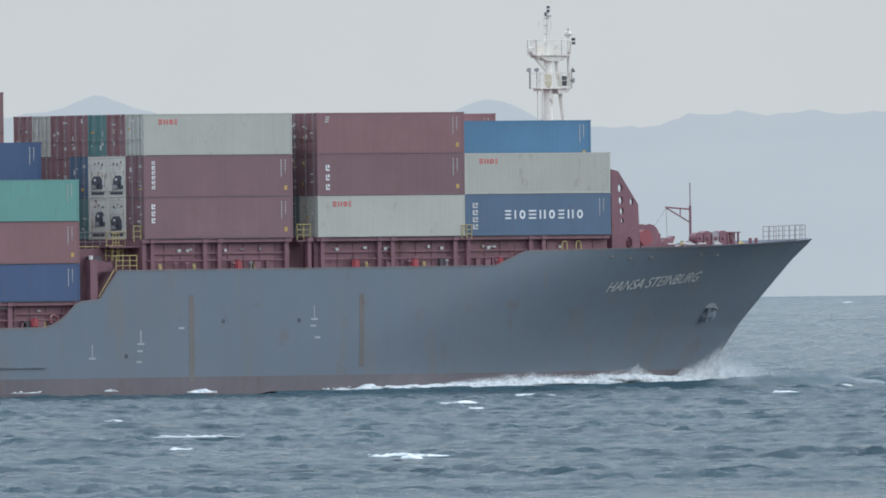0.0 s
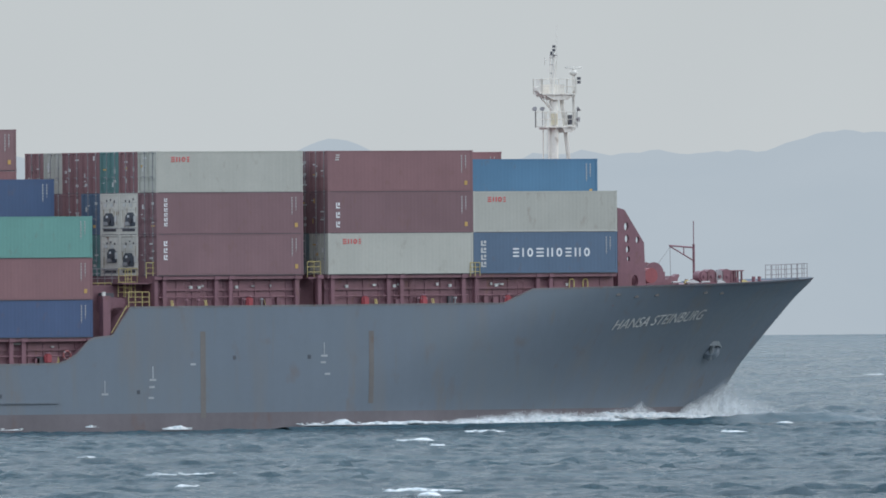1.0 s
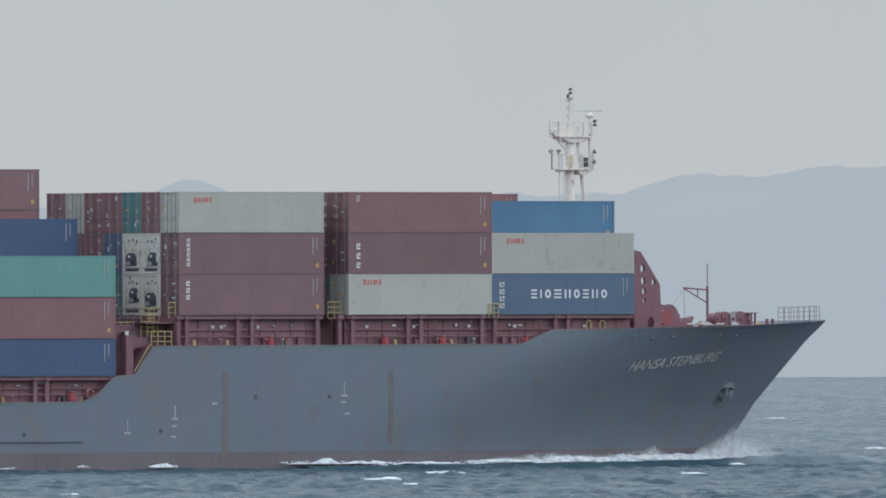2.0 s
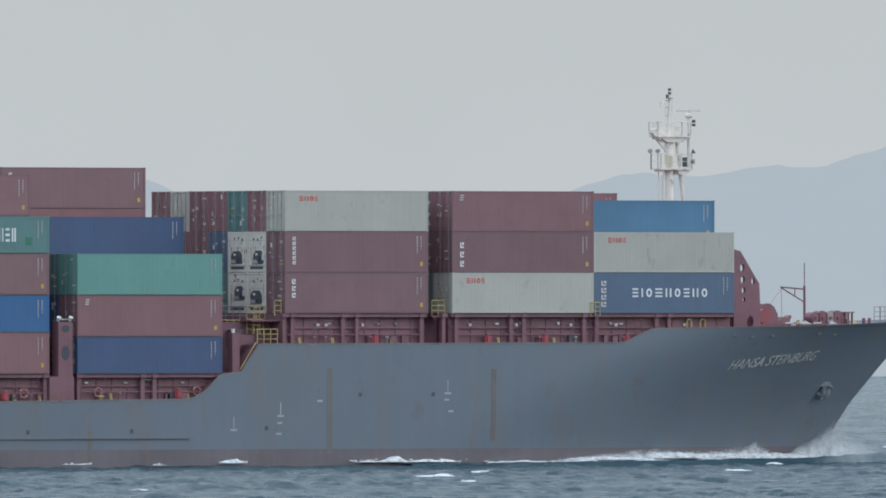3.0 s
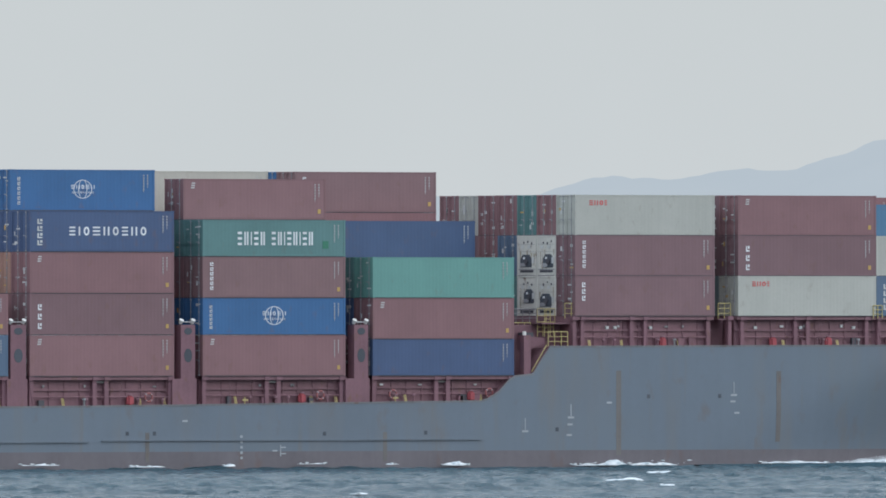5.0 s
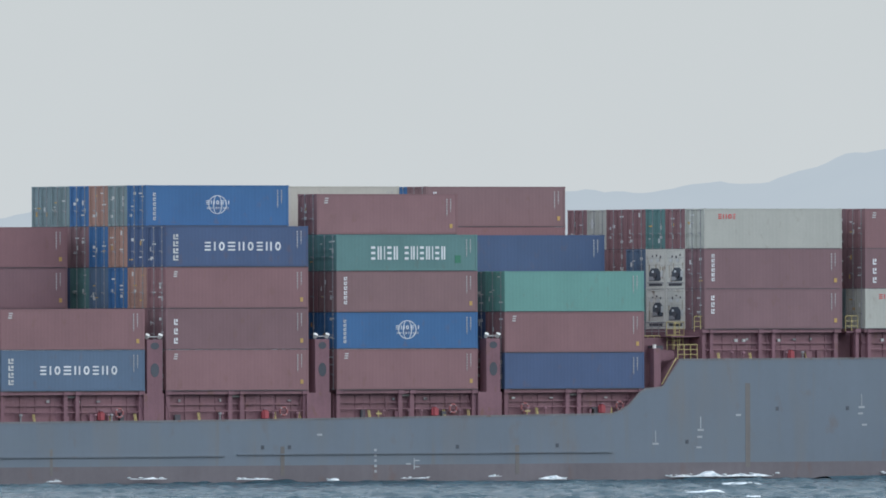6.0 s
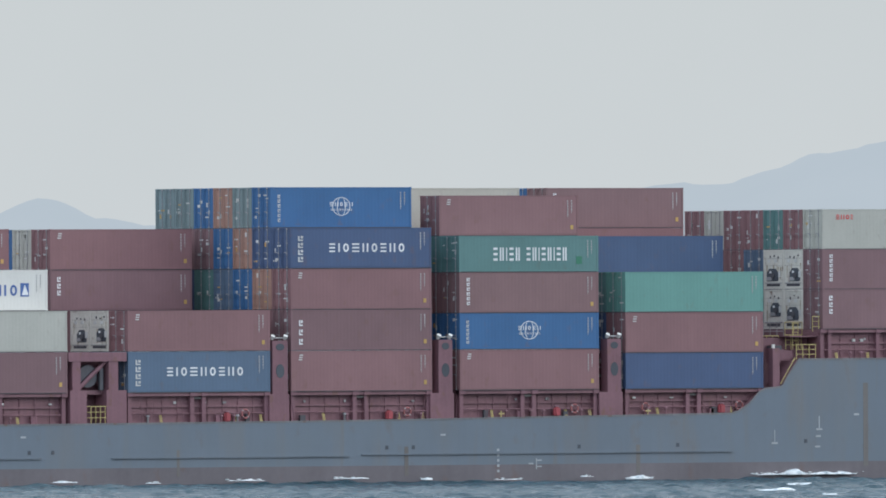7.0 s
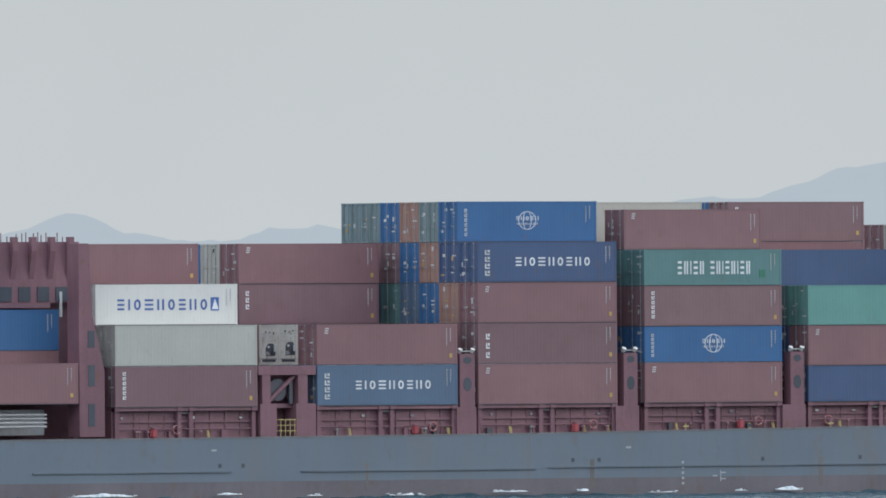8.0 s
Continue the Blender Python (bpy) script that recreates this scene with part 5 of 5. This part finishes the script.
NAMES = {"M": (MAROON, "faded maroon corrugated steel container"), "D": (MAROON_D, "dark maroon corrugated steel container"),
         "W": (BROWN, "red-brown corrugated steel container"), "N": (NAVY, "navy blue corrugated container"),
         "S": (STEEL_BLUE, "steel blue corrugated container"), "B": (BLUE, "bright blue corrugated container"),
         "L": (SKY_BLUE, "light blue corrugated container"), "G": (GREEN, "sea green corrugated container"),
         "T": (TEAL, "teal green corrugated container"), "E": (GREY_WHITE, "pale grey corrugated container"),
         "C": (WARM_GREY, "cream grey corrugated container"), "V": (WHITE, "white refrigerated container"),
         "R": (REEFER, "off-white refrigerated container with cooling unit"), "O": (ORANGE_BROWN, "orange-brown corrugated container"),
         "Q": (GREY_GREEN, "grey-green corrugated container")}
MARKS = {"9": ("word9", "with white lettering"), "b": ("word9blue", "with blue lettering"), "3": ("word13", "with white lettering"),
         "o": ("ring", "with a white ring emblem"), "r": ("red4", "with a small red wordmark"), "6": ("column6", "with upright white lettering"),
         "t": ("column3", "with upright white lettering"), "s": ("slant3", "with slanted white lettering"), "m": ("small", "with a small white badge"),
         "c": ("codes", "with yellow stickers"), "n": ("plain_codes", "with small white codes"), "": ("", "")}


def bay(x, z, stacks, seed):
    """stacks: row by row from the ship's side, the boxes from the bottom up: colour, H or L for tall or standard height, and the marking."""
    rng = random.Random(seed)
    for r, boxes in enumerate(stacks):
        zz = z
        for code in boxes.split():
            mat, label = NAMES[code[0]]
            h = HC if code[1] == "H" else STD
            mark, words = MARKS[code[2:]]
            tail = words or ("in the outer row" if r == 0 else "stacked in an inner row")
            container(x, r * PITCH, zz, h, mat, label + " " + tail, mark, reefer=code[0] == "R", rng=rng)
            zz += h + (0.012 if z > 9 else 0.036)


bay(0.0, STACK_F, ("SH9 EHr", "DL ML LHc", "ML DL MH", "ML WL MH", "DL ML MH", "ML ML MH", "MH DH MHc"), 1)
bay(-12.21, STACK_F, ("EHr DHs MHm", "QH DH DH", "DH MH MH", "MH DH MH", "DH MH DH", "MH NH MH", "DH MH MH"), 2)
bay(-26.47, STACK_F, ("DHt DH6 EHr", "RH RH MH", "RH RH TH", "TH SH MH", "DH MH MH", "MH DH EH", "MH MH MH"), 3)
bay(-43.99, STACK_A, ("NLn MHm GHn", "DL NH TH", "ML NL TH NHn", "MH DL MH ML", "MH DH MH MH WH6", "DH MH MH MH BH", "MH DH MH MH MH"), 4)
bay(-58.54, STACK_A, ("MHm BLo WH6 TL3", "MH BL MH TL MHm", "MH DH MH TH", "DH MH TH MH", "MH DH MH MH CHc", "DH MH MH MH", "MH MH MH MH"), 5)
bay(-73.17, STACK_A, ("MHm DHs MHm NH9", "OH MH OH NH BHo", "MH OH BH OH QH", "NH MH SH BH OH", "TH NH TH DH BH", "MH MH NH MH QH", "DH MH MH MH QH"), 6)
bay(-87.19, STACK_A, ("SH9 MHm", "NH RH", "MH RH", "DH MH", "MH DH DHt MHm", "MH MH MH EH", "MH NH MH BH"), 7)
bay(-104.56, STACK_A, ("DH6 EH", "MH DH VHb", "DH MH MH", "MH DH MH MHc", "MH MH DH MH"), 8)
bay(-119.9, 6.72, ("MHc",), 9)
bay(-119.9, 7.60, ("", "MH BHo"), 10)


# ---------------- foam ----------------
def foam_piece(name, length, width, height, seed, label, lean=0.0, calm=0.72):
    """A lumpy, torn crest of foam, thin at its ends."""
    rng = random.Random(seed)
    bm = nb()
    n, m = max(14, int(length * 5)), 9
    grid = []
    ox = rng.random() * 50
    for i in range(n + 1):
        u = i / n
        env = math.sin(math.pi * u) ** 0.6
        tear = max(0.0, calm + 0.9 * (1.15 - calm) / 0.43 * noise.noise(Vector((ox + u * length * 0.8, 1.7, 0))))
        row = []
        for j in range(m + 1):
            a = math.pi * j / m
            k = env * tear
            bump = 1 + 0.30 * noise.noise(Vector((ox + u * length * 1.6, j * 0.6, 4.4))) + 0.22 * noise.noise(Vector((ox + u * length * 5, j * 1.1, 8.1)))
            yy = -math.cos(a) * width / 2 * k * bump + 0.4 * width * noise.noise(Vector((ox + u * length * 0.5, 9, 0)))
            zz = math.sin(a) * height * k * bump - 0.05
            row.append(bm.verts.new(((u - 0.5) * length + lean * zz, yy, zz)))
        grid.append(row)
    for p, q in zip(grid, grid[1:]):
        for j in range(m):
            bm.faces.new((p[j], q[j], q[j + 1], p[j + 1]))
    # flecks torn off round it
    for _ in range(int(length * 2.5)):
        x = rng.uniform(-0.55, 0.55) * length
        y = rng.gauss(0, width * 0.7)
        s = rng.uniform(0.03, 0.10)
        bmesh.ops.create_icosphere(bm, subdivisions=1, radius=s, matrix=Matrix.Translation((x, y, rng.uniform(0, height * 0.5))) @ Matrix.Diagonal((2.5, 1, 0.6, 1)))
    for f in bm.faces:
        f.smooth = True
    bmesh.ops.recalc_face_normals(bm, faces=bm.faces[:])
    return tagged(part(name, bm, FOAM), label, "foam", kind="stuff")


def spray_ridge(profile, seed, label, reach=1.2):
    """White water thrown up along the plating: curtains that lean on the hull, dense at the foot, thinning to mist at the top."""
    rng = random.Random(seed)
    bm = nb()
    dense = bm.verts.layers.float.new("veil")
    px, ph, pd = ([p[k] for p in profile] for k in range(3))
    n, m, shells = int((px[-1] - px[0]) * 7), 12, 5
    for shell in range(shells):
        grow = 0.78 + 0.12 * shell
        grid = []
        for i in range(n + 1):
            x = px[0] + (px[-1] - px[0]) * i / n
            h = float(np.interp(x, px, ph))
            h *= grow * (1 + 0.38 * noise.noise(Vector((x * 0.8 + seed, shell * 0.3, 1))) + 0.10 * noise.noise(Vector((x * 2.0, shell * 0.8 + seed, 5))))
            d = float(np.interp(x, px, pd))
            row = []
            for j in range(m + 1):
                v = j / m
                z = -0.2 + (h + 0.2) * v
                wob = 0.16 * noise.noise(Vector((x * 1.7, v * 2.2, shell + seed)))
                y = side_y(min(x, 15.8), max(z, 0.1)) - 0.12 - (reach - 0.14 * shell) * (1 - v) ** 1.5 - 0.10 * (shells - shell) * v + wob
                p = bm.verts.new((x + 0.35 * v * h, y, z))
                p[dense] = d * (1.25, 1.1, 0.9, 0.7, 0.5)[shell] * min(1.0, 1.3 * (1 - v) ** 0.5)
                row.append(p)
            grid.append(row)
        for p, q in zip(grid, grid[1:]):
            for j in range(m):
                bm.faces.new((p[j], q[j], q[j + 1], p[j + 1]))
    for _ in range(int((px[-1] - px[0]) * 14)):
        x = rng.uniform(px[0], px[-1])
        h = float(np.interp(x, px, ph))
        z = h * rng.uniform(0.3, 1.2)
        at = Matrix.Translation((x, side_y(min(x, 15.8), max(z, 0.1)) - rng.uniform(0.2, 1.0), z))
        for v in bmesh.ops.create_icosphere(bm, subdivisions=1, radius=rng.uniform(0.012, 0.035), matrix=at)["verts"]:
            v[dense] = 1.0
    for f in bm.faces:
        f.smooth = True
    return tagged(part("bow_spray", bm, MIST), label, "spray", kind="stuff")


RIDING = []     # foam that rides along the hull: (object, x on the ship, y, z, drift aft in m/s, bob, phase)


def hull_y(x):
    return side_y(min(x, 15.8), 0.2) if x > -36 else MID - HALF


for k, (x, length, w, h, drift, lift) in enumerate((
        (9.5, 9.0, 1.5, 0.70, 0.0, 0.25), (3.5, 12.0, 1.6, 0.85, 0.0, 0.35), (-3.5, 13.0, 1.5, 0.78, 0.0, 0.28), (-10.0, 8.0, 1.1, 0.42, 0.2, 0.15),
        (-17.0, 9.0, 0.8, 0.28, 0.5, 0.12), (-14.0, 8.0, 0.8, 0.32, 3.6, 0.12), (-34.5, 5.0, 0.7, 0.40, 3.0, 0.05),
        (-19.5, 9.0, 0.9, 0.60, 3.0, 0.1), (-42.0, 3.0, 0.6, 0.30, 2.6, 0.1), (-49.0, 2.6, 0.6, 0.28, 2.6, 0.1),
        (-56.0, 3.2, 0.6, 0.30, 2.6, 0.1), (-64.0, 4.0, 0.6, 0.28, 2.4, 0.1), (-73.0, 3.0, 0.6, 0.32, 2.4, 0.1),
        (-81.0, 3.2, 0.6, 0.28, 2.4, 0.1), (-90.0, 3.4, 0.6, 0.30, 2.2, 0.1), (-101.0, 5.0, 0.6, 0.34, 2.2, 0.1))):
    ob = foam_piece("hull_foam", length * (1.0, 1.0, 1.0, 1.0, 0.7, 0.7, 0.5, 1.0, 0.4, 0.9, 0.35, 0.8, 1.1, 0.45, 0.7, 1.2)[k], w, h * (0.48 if k < 4 else 0.55), 30 + k, "white foam washing along the hull", calm=1.0 if k < 4 else 0.72)
    RIDING.append((ob, x, hull_y(x) - 0.6, lift, drift, 0.10, k * 1.7))
STEM_PLUME = [(9.6, 0.3, 0.9), (11, 0.55, 1.2), (13.2, 1.4, 1.35), (15.0, 2.1, 1.5), (16.4, 2.4, 1.2), (17.6, 1.8, 0.7), (19, 1.2, 0.4), (21, 0.7, 0.3), (23, 0.15, 0.2)]
SIDE_SHEET = [(-16, 0.12, 1.0), (-13, 0.34, 1.4), (-10, 0.56, 1.5), (-7, 0.72, 1.6), (-4, 0.66, 1.6), (0, 0.62, 1.6), (3.5, 0.75, 1.5), (5.6, 1.12, 1.3), (7, 0.85, 1.3), (9.2, 0.42, 1.1), (10.6, 0.25, 0.9)]
SPRAY = [(spray_ridge(STEM_PLUME, 3, "white spray thrown up at the stem", 1.6), 0.0, 0.16, 0.0),
         (spray_ridge(SIDE_SHEET, 8, "white water falling back along the bow"), 0.0, 0.10, 0.9)]


def bow_wave():
    """The smooth ridge of water pushed out by the bow, riding along with it."""
    line = [(31, MID - 1.0, 0.0), (25.5, MID - 3.0, 0.45), (21, MID - 4.2, 0.62), (17, MID - 5.2, 0.48), (10, MID - 8.6, 0.26), (2, 1.2, 0.18), (-6, -1.6, 0.14),
            (-14, -2.8, 0.10), (-22, -3.0, 0.05), (-30, -3.0, 0.0)]
    bm = nb()
    rows = []
    n = 60
    t0 = np.linspace(0, 1, len(line))
    for i in range(n + 1):
        u = i / n
        cx, cy, h = (float(np.interp(u, t0, [p[k] for p in line])) for k in range(3))
        rows.append([bm.verts.new((cx, cy + d, -0.25 + (h + 0.25) * math.exp(-(d / (0.7 if d < 0 else 1.8)) ** 2) * (1 + 0.22 * noise.noise(Vector((u * 40, d, 0))))))
                     for d in np.linspace(-4.5, 3.0, 16)])
    for p, q in zip(rows, rows[1:]):
        for k in range(15):
            bm.faces.new((p[k], q[k], q[k + 1], p[k + 1]))
    for f in bm.faces:
        f.smooth = True
    bmesh.ops.recalc_face_normals(bm, faces=bm.faces[:])
    return tagged(part("bow_wave", bm, SMOOTH_SEA), "dark ridge of water pushed up by the bow", "wave", kind="stuff")


aboard(bow_wave())
CAPS = []
for k, (x, y, length, w, h) in enumerate(((760.6, 1182.4, 3.2, 1.6, 0.42), (516.5, 813.4, 1.3, 1.2, 0.35), (579.8, 933.9, 5.5, 1.0, 0.22), (643, 1044.7, 1.4, 0.8, 0.2),
                                          (2212, 3330, 2, 1, 0.3), (526.4, 829.2, 4.5, 1.4, 0.3), (538.1, 868.2, 1.3, 0.8, 0.2), (776, 1175.7, 2.2, 0.9, 0.25),
                                          (723.5, 1133.8, 3.0, 1.6, 0.4), (820, 1235, 1.5, 1, 0.3), (905, 1300, 2.0, 1, 0.3), (960, 1420, 2.0, 1, 0.3), (1010, 1450, 1.8, 1, 0.3), (700, 1095, 1.2, 0.7, 0.2),
                                          (1120, 1640, 2.2, 1, 0.35), (1300, 1930, 2.5, 1.2, 0.4), (1480, 2160, 2.6, 1.2, 0.4), (860, 1260, 1.3, 0.7, 0.22))):
    ob = foam_piece("whitecap", length * 0.85, w * 0.75, h * 0.42, 70 + k, "small breaking whitecap on the sea", calm=0.84)
    CAPS.append((ob, x, y, k * 1.3))


# ---------------- what moves ----------------
def motions():
    set_of_sea = Vector((math.cos(radians(240)), math.sin(radians(240)), 0)) * 1.1
    walk(sea, [(t, Matrix.Translation(set_of_sea * t + Vector((0, 0, -0.26)))) for t in (0, 4, 8)])
    way = Vector((SHIP_SPEED, 0, 0))
    for ob, m in CARRIED:
        walk(ob, [(t, Matrix.Translation(RIG + way * t) @ m) for t in (0, 4, 8)])
    for ob, x, y, z, drift, bob, ph in RIDING:
        rows = []
        for i in range(9):
            p = RIG + way * i + Vector((x - drift * i, y, z + bob * math.sin(ph + i * 1.1)))
            rows.append((i, Matrix.Translation(p)))
        walk(ob, rows)
    for ob, z, bob, ph in SPRAY:
        walk(ob, [(i * 0.5, Matrix.Translation(RIG + way * i * 0.5 + Vector((0.15 * math.sin(ph + i), 0, z + bob * math.sin(ph + i * 0.9))))) for i in range(17)])
    for ob, x, y, ph in CAPS:
        walk(ob, [(i, Matrix.Translation(Vector((x, y, 0.04 + 0.08 * math.sin(ph + i * 1.3))) + set_of_sea * i) @ pose(0, 0, 0, 0, 0, -34)) for i in range(9)])
    walk(SCANNER, [(i * 0.25, Matrix.Translation((5.12, MID, 0)) @ pose(0, 0, 0, 0, 0, 56.4 + i * 36)) for i in range(33)])


motions()
